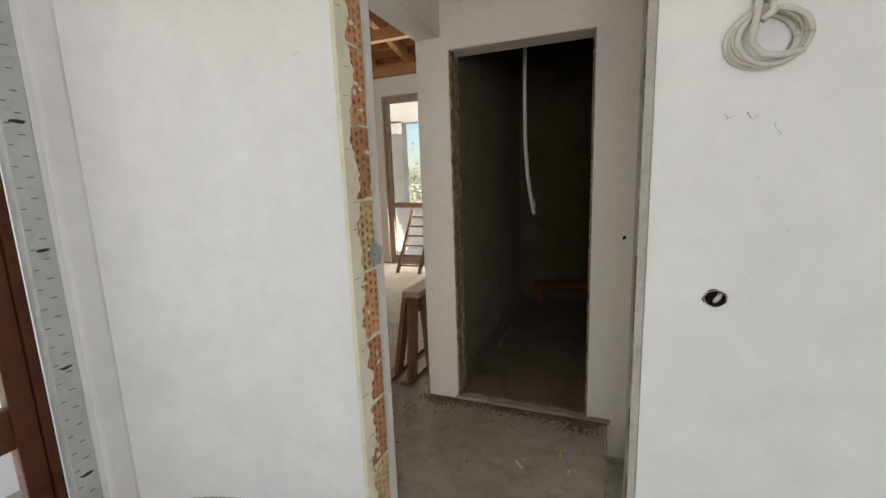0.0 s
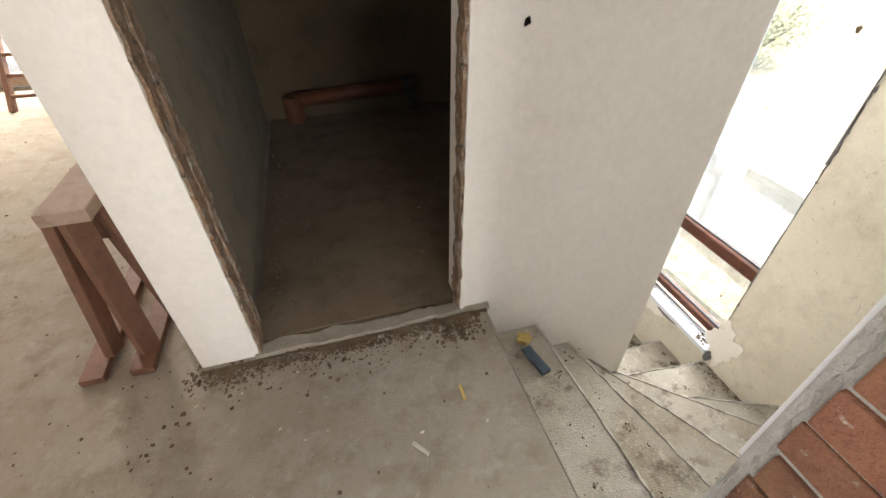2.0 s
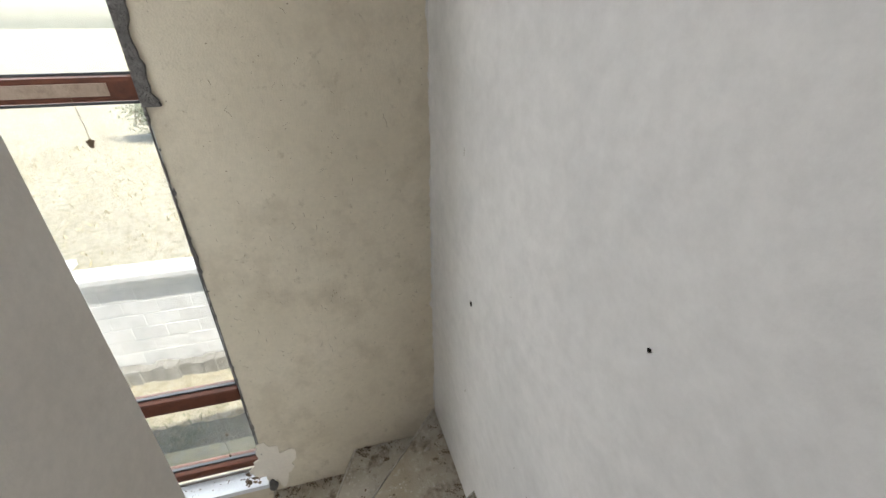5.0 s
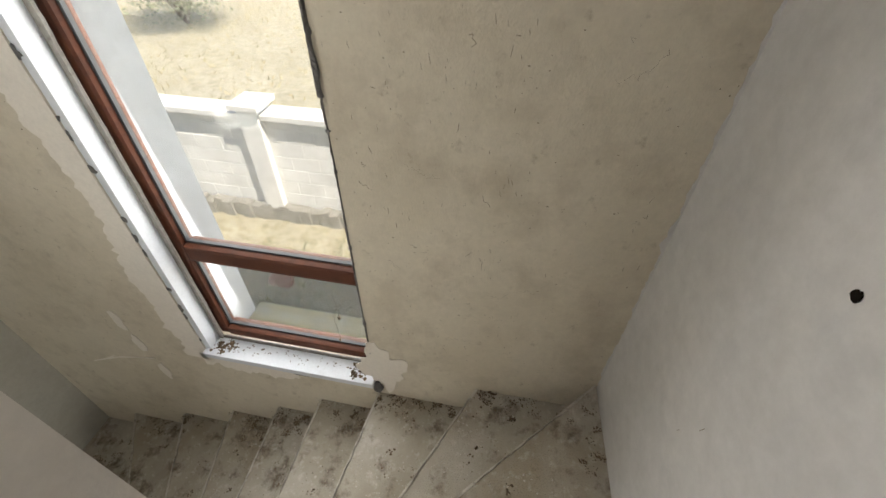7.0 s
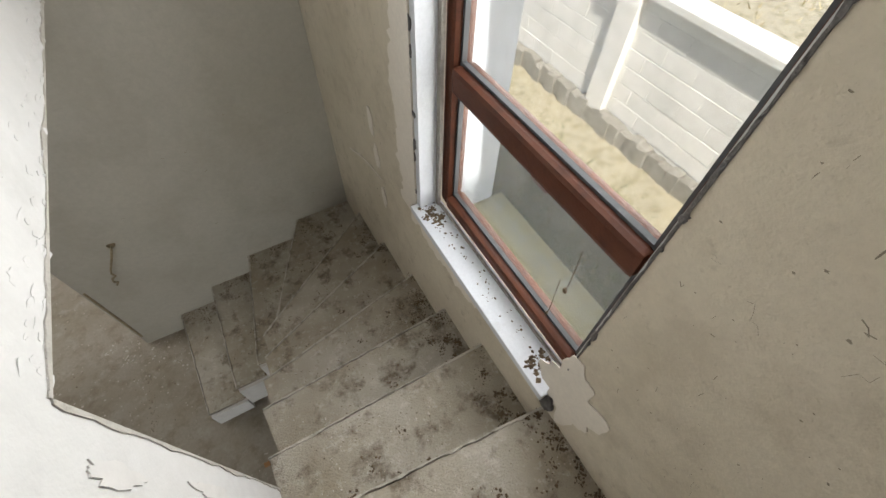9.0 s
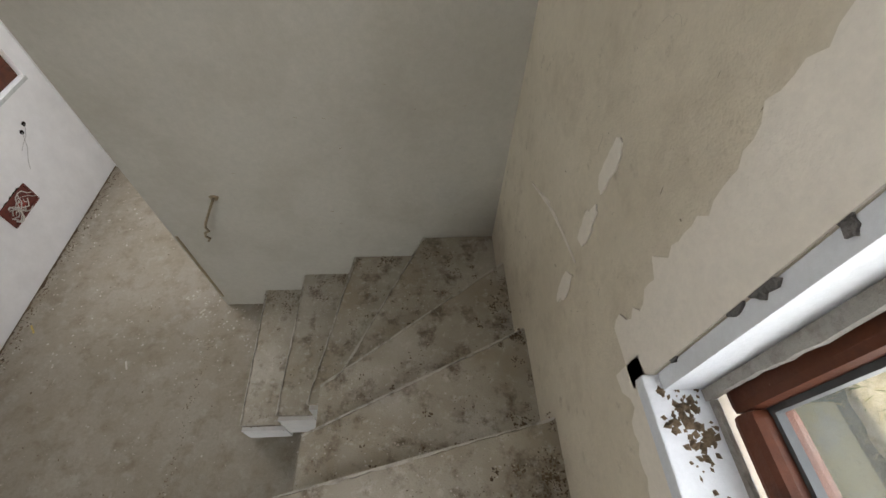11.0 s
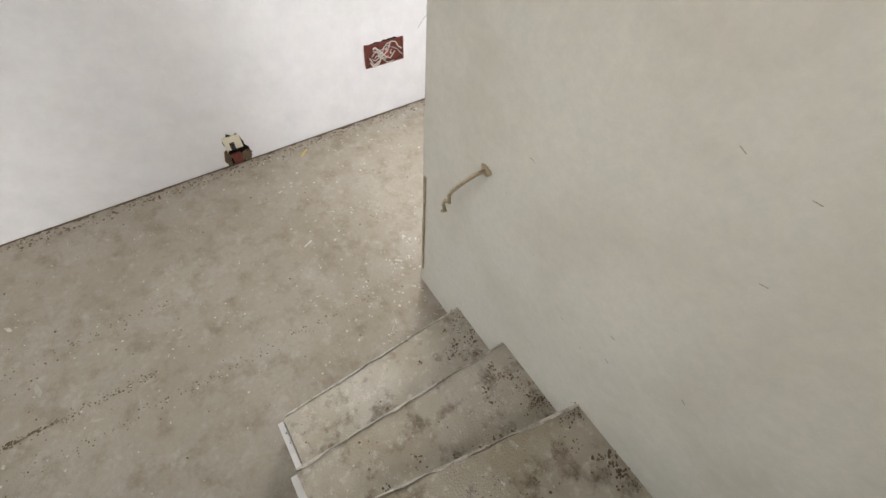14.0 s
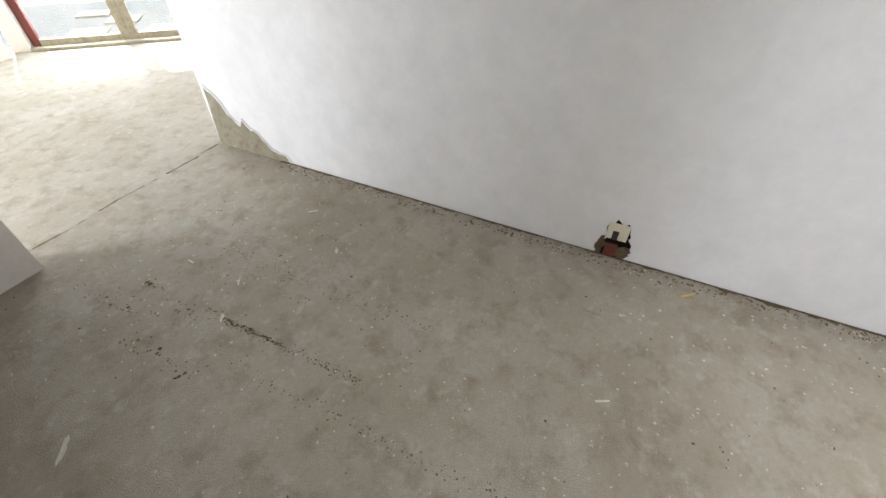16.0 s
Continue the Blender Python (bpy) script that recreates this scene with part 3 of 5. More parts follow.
def step_mesh(k, seed):
    """Tread k with its riser: a wedge of cast concrete with chipped nosing."""
    a, b = NOSE[k], NOSE[k + 1]
    nin, nout = Vector((*a[0], 0)), Vector((*a[1], 0))
    uin, uout = Vector((*b[0], 0)), Vector((*b[1], 0))
    top, low = F + k * RISE, F + (k - 1) * RISE - 0.14
    if k == 1:
        low = F
    bm = bmesh.new()
    n = 26
    ring = []
    face_out = (nin - uin).normalized()
    for i in range(n + 1):
        s = i / n
        p = nin.lerp(nout, s)
        chip = 0.006 * noise.noise((s * 14, seed * 3.3, 0.5)) + 0.005 * noise.noise((s * 47, seed * 1.3, 2.5))
        ring.append(p - face_out * (0.004 + max(0, chip) * 1.5))
    back = [uout.lerp(uin, i / 6) for i in range(7)]
    extra = [Vector((*e, 0)) for e in EXTRA.get(k, ())]
    outline = ring + extra + back
    tops = [bm.verts.new((p.x, p.y, top + 0.003 * noise.noise((p.x * 9, p.y * 9, seed)))) for p in outline]
    edge = [bm.verts.new((p.x + face_out.x * 0.006, p.y + face_out.y * 0.006, top - 0.008 - 0.004 * abs(noise.noise((p.x * 30, p.y * 30, seed))))) for p in ring]
    lows = [bm.verts.new((p.x, p.y, low)) for p in outline]
    bm.faces.new(tops)
    bm.faces.new(lows[::-1])
    m = len(outline)
    for i in range(m):
        j = (i + 1) % m
        if i < n:
            bm.faces.new((tops[i], edge[i], edge[j], tops[j]))
            bm.faces.new((edge[i], lows[i], lows[j], edge[j]))
        elif i == n:
            bm.faces.new((tops[i], edge[i], lows[i], lows[j], tops[j]))
        elif j == 0:
            bm.faces.new((tops[i], lows[i], lows[0], edge[0], tops[0]))
        else:
            bm.faces.new((tops[i], lows[i], lows[j], tops[j]))
    return bm


for k in range(1, 16):
    part("step", step_mesh(k, k), STEPC, stair)
bm = bmesh.new()
for k in (1, 2, 3):
    p, q = NOSE[k][0], NOSE[k + 1][0]
    box(bm, p[0] + 0.01, q[0], 4.160, 4.183, F + (k - 1) * RISE + 0.02 - (0 if k == 1 else 0.10), F + k * RISE - 0.012)
part("plaster_edge", bm, GREYW, stair, "white plaster on the open stair edge")
for k in range(1, 16):
    p, q = Vector((*NOSE[k][0], F + k * RISE - 0.010)), Vector((*NOSE[k][1], F + k * RISE - 0.010))
    d = (q - p).normalized()
    inward = Vector((*NOSE[k + 1][0], 0)) + Vector((*NOSE[k + 1][1], 0)) - Vector((*NOSE[k][0], 0)) - Vector((*NOSE[k][1], 0))
    c = Vector((-d.y, d.x, 0))
    c = c if c.dot(inward) > 0 else -c
    bm = bmesh.new()
    ragged(bm, p - c * 0.003, d, c, Z, (q - p).length - 0.004, 0.006, 0.009, seed=200 + k, depth=0.0155)
    part("nosing", bm, WORN, stair, "pale worn step edge")
bm = bmesh.new()
ragged(bm, (0.694, 1.938, -0.004), Y, -Z, X, 0.872, 0.03, 0.015, seed=3, depth=0.006)
part("nosing", bm, STEPC, stair)


# ---- stair window ----
def window_bar(parent, name, y0, y1, z0, z1, x0=2.455, x1=2.525, r=0.016, mat=None):
    return part(name, soft_box(x0, x1, y0, y1, z0, z1, r), mat or WOOD, parent)


win = thing("window_1", "tall brown wooden window with dusty flaking frame and three panes", "window", kind="structure")
fy0, fy1, fz0, fz1 = WIN_Y0 - 0.012, WIN_Y1 - 0.035, WIN_Z0 + 0.055, WIN_Z1 - 0.03
window_bar(win, "stile", fy0, fy0 + 0.052, fz0, fz1)
window_bar(win, "stile", fy1 - 0.052, fy1, fz0, fz1)
for name, z0, z1 in (("bottom_rail", fz0, fz0 + 0.055), ("transom", -0.498, -0.415), ("transom", 0.925, 1.005), ("top_rail", fz1 - 0.06, fz1)):
    window_bar(win, name, fy0 + 0.05, fy1 - 0.05, z0, z1, 2.448, 2.528)
for z0, z1 in ((fz0 + 0.05, -0.493), (-0.42, 0.93), (1.0, fz1 - 0.055)):
    ob = part("pane", boxes([(2.495, 2.499, fy0 + 0.045, fy1 - 0.045, z0, z1)]), GLASS, win, "dusty clear glass pane")
    ob.visible_shadow = False
    g = bmesh.new()
    for a in ((2.478, 2.494, fy0 + 0.052, fy0 + 0.062, z0, z1), (2.478, 2.494, fy1 - 0.062, fy1 - 0.052, z0, z1),
              (2.478, 2.494, fy0 + 0.062, fy1 - 0.062, z0 + 0.004, z0 + 0.014), (2.478, 2.494, fy0 + 0.062, fy1 - 0.062, z1 - 0.016, z1 - 0.006)):
        box(g, *a)
    part("gasket", g, GASKET, win)
part("transom_board", soft_box(2.442, 2.449, fy0 + 0.13, fy1 - 0.06, 0.945, 0.985, 0.002), GREYWOOD, win, "bleached bare wood strip on the transom")
part("window_sill", soft_box(2.335, 2.46, WIN_Y0 + 0.002, WIN_Y1 - 0.002, WIN_Z0 + 0.001, WIN_Z0 + 0.034, 0.004), REVEAL, win, "white painted sill with dirt in the corners")
part("outer_sill", soft_box(2.53, 2.775, WIN_Y0 + 0.003, WIN_Y1 - 0.032, WIN_Z0 - 0.098, WIN_Z0 - 0.075, 0.005), RENDERY, win, "yellow rendered outer sill")
part("outer_reveal", boxes([(2.53, 2.722, WIN_Y1 - 0.03, WIN_Y1 - 0.001, WIN_Z0 - 0.098, WIN_Z1)]), REVEAL, win)
part("reveal", boxes([(2.366, 2.456, WIN_Y1 - 0.032, WIN_Y1 - 0.001, WIN_Z0 + 0.03, WIN_Z1)]), REVEAL, win, "white painted reveal")
bm = bmesh.new()
ragged(bm, (2.445, WIN_Y1 - 0.034, WIN_Z0 + 0.035), Z, -Y, -X, 3.2, 0.022, 0.006, seed=8, depth=0.012)
ragged(bm, (2.447, WIN_Y0 + 0.035, WIN_Z0 + 0.036), Y, Z, -X, 0.78, 0.012, 0.005, seed=9, depth=0.008)
part("sealant", bm, SEAL, win, "dirty grey sealant bead")
bm = bmesh.new()
ragged(bm, (2.366, WIN_Y0 - 0.003, WIN_Z0 + 0.12), Z, Y, -X, 1.5, 0.004, 0.005, seed=4, depth=0.004, step=0.01)
for i in range(13):
    blob(bm, (2.364, WIN_Y0 - 0.002, WIN_Z0 + 0.25 + i * 0.13 + 0.05 * math.sin(i * 2.3)), Y, Z, -X, 0.002 + 0.002 * (i % 3), 0.005 + 0.004 * (i % 4), 0.004, 300 + i, 0.8, 14)
ragged(bm, (2.362, WIN_Y0 + 0.004, 0.30), Z, -Y, -X, 0.62, 0.003, 0.012, seed=5, depth=0.010)
ragged(bm, (2.362, WIN_Y0 + 0.004, 0.92), Z, -Y, -X, 1.35, 0.045, 0.022, seed=6, depth=0.016)
blob(bm, (2.362, WIN_Y0 - 0.012, WIN_Z0 - 0.015), Y, Z, -X, 0.022, 0.045, 0.01, 7)
blob(bm, (2.362, WIN_Y0 + 0.37, WIN_Z0 - 0.022), Y, Z, -X, 0.09, 0.022, 0.006, 8)
for i in range(22):
    z = WIN_Z0 + 0.10 + i * 0.13 + 0.05 * math.sin(i * 1.9)
    blob(bm, (2.3655, WIN_Y1 - 0.001, z), Y, Z, -X, 0.005 + 0.004 * (i % 4), 0.010 + 0.006 * (i % 3), 0.004, 340 + i, 0.8, 14)
part("foam", bm, FOAM, win, "crumbling dark grey mounting foam")
# worn red lettering on the protective strip in the reveal
strip = part("protective_strip", boxes([(2.37, 2.45, WIN_Y0 + 0.001, WIN_Y0 + 0.006, WIN_Z0 + 0.03, WIN_Z1 - 0.05)]), TAPE, win, "grey protective strip with red print")
bm = bmesh.new()
for i in range(16):
    z = WIN_Z0 + 0.08 + i * 0.19
    for j in range(4):
        box(bm, 2.40, 2.425, WIN_Y0 + 0.006, WIN_Y0 + 0.008, z + j * 0.018, z + j * 0.018 + 0.010)
part("print", bm, REDINK, win)

# filler patches on the window wall
fill = thing("filler_patches", "pale smooth filler around the window opening", "plaster patch", kind="structure")
bm = bmesh.new()
ragged(bm, (2.364, WIN_Y1 + 0.001, WIN_Z0 - 0.06), Z, Y, -X, 3.2, 0.13, 0.05, seed=11, depth=0.004)
part("patch", bm, PATCH, fill)
bm = bmesh.new()
ragged(bm, (2.364, WIN_Y0 + 0.40, WIN_Z0 - 0.002), Y, -Z, -X, 0.52, 0.10, 0.05, seed=12, depth=0.004)
part("patch", bm, PATCH, fill)
bm = bmesh.new()
blob(bm, (2.364, WIN_Y0 - 0.050, WIN_Z0 + 0.14), Y, Z, -X, 0.085, 0.15, 0.003, 14, 0.7, 60)
part("patch", bm, PATCH, fill)
for a, b, s in ((4.20, -1.10, 1), (4.17, -1.35, 2), (4.22, -0.92, 3)):
    bm = bmesh.new()
    blob(bm, (2.364, a, b), Y, Z, -X, 0.03, 0.07, 0.003, 20 + s)
    part("patch", bm, PATCH, fill)
bm = bmesh.new()
for i in range(4):
    y = 4.66 - i * 0.045
    tube(bm, [(2.365, y, -1.40 + 0.02 * i), (2.365, y - 0.11, -1.345 + 0.02 * i), (2.365, y - 0.20 - 0.05 * i, -1.29 + 0.02 * i)], 0.004, 5)
single("trowel_marks", bm, PATCH, "pale trowel streaks on the lime plaster", "plaster marks", kind="structure")

# hairline cracks, scratches and scuffs of the old plaster
rng = random.Random(44)
bm = bmesh.new()
for i in range(90):
    y, z = rng.uniform(2.03, 2.86), rng.uniform(-0.75, 1.3)
    if i % 3 == 0:
        y, z = rng.uniform(3.95, 5.0), rng.uniform(-1.7, 0.2)
    n, steep = rng.randint(2, 5), rng.choice((0.2, 1.0, 2.0))
    pts = [Vector((2.3652, y, z))]
    for _ in range(n):
        pts.append(pts[-1] + Vector((0, rng.uniform(-0.012, 0.012), rng.uniform(-0.010, 0.004) * steep)))
    tube(bm, pts, rng.choice((0.0004, 0.0006, 0.0009)), 4)
for y, z, n in ((2.30, -0.30, 26), (2.62, 0.10, 18), (2.15, 0.45, 16), (2.5, -0.62, 14), (4.2, -0.6, 20)):
    pts = [Vector((2.3652, y, z))]
    for _ in range(n):
        pts.append(pts[-1] + Vector((0, rng.uniform(-0.004, 0.014), rng.uniform(-0.012, 0.010))))
    tube(bm, pts, 0.0004, 4)
for i in range(14):
    x = rng.uniform(0.85, 2.2)
    p = Vector((x, 5.0895, rng.uniform(-2.2, -1.2)))
    tube(bm, [p, p + Vector((rng.uniform(-0.02, 0.02), 0, rng.uniform(-0.006, 0.006)))], 0.0008, 4)
for i in range(10):
    x = rng.uniform(0.85, 2.2)
    p = Vector((x, 1.9135 + 0.0324 * x, rng.uniform(-0.3, 1.4)))
    tube(bm, [p, p + Vector((rng.uniform(-0.01, 0.01), 0, rng.uniform(-0.03, 0.01)))], 0.0008, 4)
single("plaster_cracks", bm, CRACK, "hairline cracks and scratches in the plaster", "cracks", kind="structure")
# small pits, stains and trowel nicks of the lime plaster
rng = random.Random(46)
bm = bmesh.new()
for i in range(700):
    y, z = rng.uniform(2.0, 2.9), rng.uniform(-0.85, 1.7)
    if i % 4 == 0:
        y, z = rng.uniform(3.82, 5.08), rng.uniform(-2.2, 0.3)
    if i % 9 == 0:
        y, z = rng.uniform(2.35, 2.85), rng.uniform(-0.1, 0.5)
    r = rng.choice((0.0006, 0.0008, 0.0011, 0.0018)) * rng.uniform(0.7, 1.2)
    if i % 3:
        blob(bm, (2.3647, y, z), Y, Z, -X, r * rng.uniform(0.7, 2.0), r, 0.0004, i * 0.37, 0.7, 9)
    else:
        tilt = rng.uniform(-0.35, 0.15)
        blob(bm, (2.3647, y, z), Vector((0, 1, tilt)).normalized(), Vector((0, -tilt, 1)).normalized(), -X, r * 0.45, r * rng.uniform(3, 8), 0.0004, i * 0.37, 0.5, 9)
single("plaster_pits", bm, CRACK, "small dark pits and nicks in the old lime plaster", "plaster marks", kind="stuff")
bm = bmesh.new()
ragged(bm, (2.3645, 1.988, -0.75), Z, Y, -X, 3.3, 0.006, 0.012, seed=611, depth=0.003, step=0.015)
single("corner_plaster", bm, GREYW, "uneven plaster seam in the stair corner", "plaster seam", kind="structure")
# lifted paint flakes at the white edge over the stairwell
bm = bmesh.new()
for i in range(170):
    if i % 2:
        y, z = 3.15 + abs(rng.gauss(0, 0.05)), rng.uniform(SLAB, 1.0)
    else:
        y, z = rng.uniform(3.14, 4.6), SLAB + abs(rng.gauss(0, 0.035)) + 0.004
    r = rng.uniform(0.004, 0.014)
    lean = Vector((rng.uniform(0.02, 0.25), 0, 0))
    blob(bm, (1.5203, y, z), (Y + lean).normalized(), (Z + lean * rng.uniform(-1, 1)).normalized(), X, r * rng.uniform(0.6, 2.0), r * 0.7, 0.0012, i * 0.73, 0.7, 12)
single("paint_flakes", bm, PEEL, "lifted white paint flakes along the wall edge", "paint flakes", kind="stuff")
bm = bmesh.new()
ragged(bm, (1.5205, 3.142, SLAB + 0.001), Y, Z, X, 1.94, 0.008, 0.010, seed=301, depth=0.003)
ragged(bm, (1.5205, 3.142, -1.35), Z, -Y, X, 1.02, 0.008, 0.008, seed=302, depth=0.003)
single("scuffed_edge", bm, MORTAR, "grey scuffed plaster edge over the stairwell", "plaster edge", kind="structure")
dull = thing("filler_patches", "dull filler patches on the white paint", "plaster patch", kind="structure")
for y, z, a, bb, s in ((3.06, -0.45, 0.018, 0.07, 1), (3.07, -0.78, 0.015, 0.08, 2)):
    bm = bmesh.new()
    blob(bm, (1.5205, y, z), Y, Z, X, a, bb, 0.003, 60 + s, 0.6)
    part("patch", bm, GREYW, dull)
bm = bmesh.new()
for y, z, d in ((3.07, -0.70, 0.006), (3.09, -0.86, 0.005), (3.14, 0.80, 0.010)):
    blob(bm, (2.44, y, z), Y, Z, -X, d, d * 1.6, 0.006, int(d * 1e4), 0.7, 14)
    tube(bm, [(2.445, y + 0.01, z + 0.16), (2.44, y, z + 0.05), (2.44, y, z)], 0.0009, 4)
single("cobweb_dirt", bm, DIRT, "dead insects hanging on cobweb threads at the window", "cobweb")

# ---- doorway of the room: raw jambs ----
jamb_l = thing("door_1", "rough doorway jamb of perforated clay blocks and mortar", "door opening", kind="structure")
jamb_r = thing("door_2", "rough doorway jamb of stacked red bricks", "door opening", kind="structure")


def perforated_block(w, hgt, d, cols, rows, skip, rng):
    """A clay block end: cells with round holes, face to +x."""
    bm = bmesh.new()
    cw, ch = w / cols, hgt / rows
    for i in range(cols):
        for j in range(rows):
            y0, z0 = i * cw, j * ch
            cy, cz = y0 + cw / 2, z0 + ch * (0.32 if i % 2 else 0.66)
            sq = [(y0, z0), (y0 + cw / 2, z0), (y0 + cw, z0), (y0 + cw, z0 + ch / 2), (y0 + cw, z0 + ch), (y0 + cw / 2, z0 + ch), (y0, z0 + ch), (y0, z0 + ch / 2)]
            outer = [bm.verts.new((0, a, b)) for a, b in sq]
            if rng.random() < skip:
                bm.faces.new(outer)
                continue
            r = min(cw, ch) * rng.uniform(0.27, 0.33)
            angs = [math.atan2(b - cz, a - cy) for a, b in sq]
            rim = [bm.verts.new((0, cy + r * 0.85 * math.cos(t), cz + r * 1.1 * math.sin(t))) for t in angs]
            deep = [bm.verts.new((-0.03, cy + r * 0.75 * math.cos(t), cz + r * math.sin(t))) for t in angs]
            for k in range(8):
                bm.faces.new((outer[k - 1], outer[k], rim[k], rim[k - 1]))
                bm.faces.new((rim[k - 1], rim[k], deep[k], deep[k - 1]))
            bm.faces.new(deep)
    bmesh.ops.remove_doubles(bm, verts=bm.verts[:], dist=1e-5)
    return bm


rng = random.Random(5)
z = 0.0
course = 0
while z < 2.1:
    hgt = min(0.232, 2.135 - z)
    bm = perforated_block(0.118, hgt, 0.05, 4, max(2, int(hgt / 0.029)), 0.12, rng)
    bmesh.ops.translate(bm, verts=bm.verts[:], vec=(-0.108, 1.838, z))
    ob = part("clay_block", bm, CLAYY if course in (0, 4, 8) else CLAY, jamb_l)
    z += 0.245
    course += 1
bm = bmesh.new()
box(bm, -0.126, -0.117, 1.80, 1.988, 0, 2.14)
part("mortar_bed", bm, YMORTAR, jamb_l)
bm = bmesh.new()
for i in range(9):
    ragged(bm, (-0.112, 1.836, 0.236 + i * 0.245), Y, Z, X, 0.12, 0.008, 0.012, seed=30 + i, depth=0.008)
part("mortar", bm, PALEPL, jamb_l)
bm = bmesh.new()
ragged(bm, (-0.117, 1.797, 0.0), Z, Y, X, 2.13, 0.058, 0.036, seed=41, depth=0.014, step=0.012)
part("plaster_skim", bm, PALEPL, jamb_l, "pale cream plaster skim")
bm = bmesh.new()
ragged(bm, (-0.117, 1.992, 0.0), Z, -Y, X, 2.13, 0.036, 0.014, seed=43, depth=0.020)
part("plaster_edge", bm, GREYW, jamb_l, "broken grey white plaster edge")
bm = bmesh.new()
blob(bm, (-0.106, 1.938, 1.03), Y, Z, X, 0.022, 0.040, 0.022, 3, 0.5)
part("mortar_lump", bm, RENDERG, jamb_l, "lump of grey cement")
bm = bmesh.new()
for i in range(26):
    blob(bm, (-0.108, rng.uniform(1.85, 1.955), rng.uniform(0.1, 2.05)), Y, Z, X, rng.uniform(0.004, 0.013), rng.uniform(0.004, 0.010), 0.004, 700 + i, 0.7, 12)
part("mortar_smears", bm, PALEPL, jamb_l, "pale mortar smears over the holes")
bm = bmesh.new()
for i in range(14):
    zz = 0.12 + i * 0.14 + 0.03 * math.sin(i * 2.1)
    ragged(bm, (-0.1025, 1.802 + 0.012 * (i % 3), zz), (0, 1, 0.12), Z, X, 0.03, 0.0012, 0.002, seed=720 + i, depth=0.001, step=0.006)
part("crack", bm, CRACK, jamb_l)
bm = bmesh.new()
ragged(bm, (-0.117, 1.7985, 0.0), Z, -X, -Y, 2.12, 0.05, 0.012, seed=44, depth=0.003)
part("plaster_lip", bm, WHITE, jamb_l)

z = 0.0
course = 0
rng = random.Random(9)
while z < 2.12:
    hgt = 0.068 * rng.uniform(0.94, 1.06)
    off = rng.uniform(0, 0.007)
    bm = soft_box(0.742 + off, 0.775, 1.812 + rng.uniform(-0.006, 0.004), 1.918 + rng.uniform(-0.006, 0.006), z, z + hgt, 0.004)
    part("brick", bm, BRICK, jamb_r)
    z += hgt + 0.009
    course += 1
part("mortar_bed", boxes([(0.7525, 0.759, 1.80, 1.933, 0, 2.14)]), MORTAR, jamb_r)
bm = bmesh.new()
ragged(bm, (0.757, 1.797, 0.0), Z, Y, -X, 2.13, 0.020, 0.020, seed=51, depth=0.018, step=0.012)
part("plaster_edge", bm, MORTAR, jamb_r, "ragged grey plaster edge")
bm = bmesh.new()
ragged(bm, (0.757, 1.939, 0.0), Z, -Y, -X, 2.13, 0.010, 0.016, seed=53, depth=0.020, step=0.012)
part("plaster_edge", bm, MORTAR, jamb_r, "ragged grey plaster edge")
bm = bmesh.new()
ragged(bm, (0.741, 1.940, 0.55), Z, X, Y, 0.85, 0.022, 0.01, seed=54, depth=0.006)
part("plaster_lip", bm, WHITE, jamb_r)

# ---- door opening of the dark room ----
dark = thing("door_3", "rough unframed door opening with broken brown plaster edges", "door opening", kind="structure")
bm = bmesh.new()
ragged(bm, (-0.116, 2.812, 0.0), Z, Y, X, 1.93, 0.055, 0.03, seed=61, depth=0.010, step=0.012, both=True)
part("plaster_edge", bm, BROKEN, dark)
bm = bmesh.new()
ragged(bm, (-0.116, 2.87, 0.05), Z, Y, X, 1.85, 0.045, 0.03, seed=62, depth=0.014, step=0.012, both=True)
part("brick_edge", bm, BROKEN, dark)
bm = bmesh.new()
ragged(bm, (0.601, 2.812, 0.0), Z, Y, -X, 1.93, 0.06, 0.03, seed=63, depth=0.012, step=0.012, both=True)
part("brick_edge", bm, BROKEN, dark)
bm = bmesh.new()
ragged(bm, (-0.115, 2.808, 1.932), X, Z, -Y, 0.725, 0.012, 0.014, seed=64, depth=0.006)
ragged(bm, (-0.115, 2.808, 0.0), Z, -X, -Y, 1.93, 0.014, 0.012, seed=65, depth=0.005)
ragged(bm, (0.60, 2.808, 0.0), Z, X, -Y, 1.93, 0.010, 0.010, seed=66, depth=0.005)
part("plaster_lip", bm, CREAM, dark)
bm = bmesh.new()
ragged(bm, (-0.128, 2.795, 0.0), X, Y, Z, 0.84, 0.05, 0.02, seed=67, depth=0.020, both=True)
part("threshold", bm, SCREED, dark, "crumbled screed edge of the threshold")

# ---- glazed door of the room ----
gd = thing("door_4", "brown wooden glazed door in a foil taped frame", "door", kind="structure")
part("jamb", soft_box(-1.24, -1.155, 1.395, 1.425, 0, 2.22, 0.006), WOOD, gd)
part("stile", soft_box(-1.22, -1.165, 1.325, 1.393, 0.02, 2.20, 0.006), WOOD, gd)
part("stile", soft_box(-1.22, -1.165, 0.29, 0.37, 0.02, 2.20, 0.006), WOOD, gd)
for z0, z1 in ((0.02, 0.13), (0.43, 0.575), (2.09, 2.20)):
    part("rail", soft_box(-1.215, -1.17, 0.37, 1.325, z0, z1, 0.006), WOOD, gd)
for z0, z1 in ((0.13, 0.43), (0.575, 2.09)):
    ob = part("pane", boxes([(-1.195, -1.191, 0.37, 1.325, z0, z1)]), GLASS, gd)
    ob.visible_shadow = False
part("foil_tape", boxes([(-1.155, -1.101, 1.427, 1.500, 0, 2.24)]), TAPE, gd, "grey foil mounting tape with black scale marks")
bm = bmesh.new()
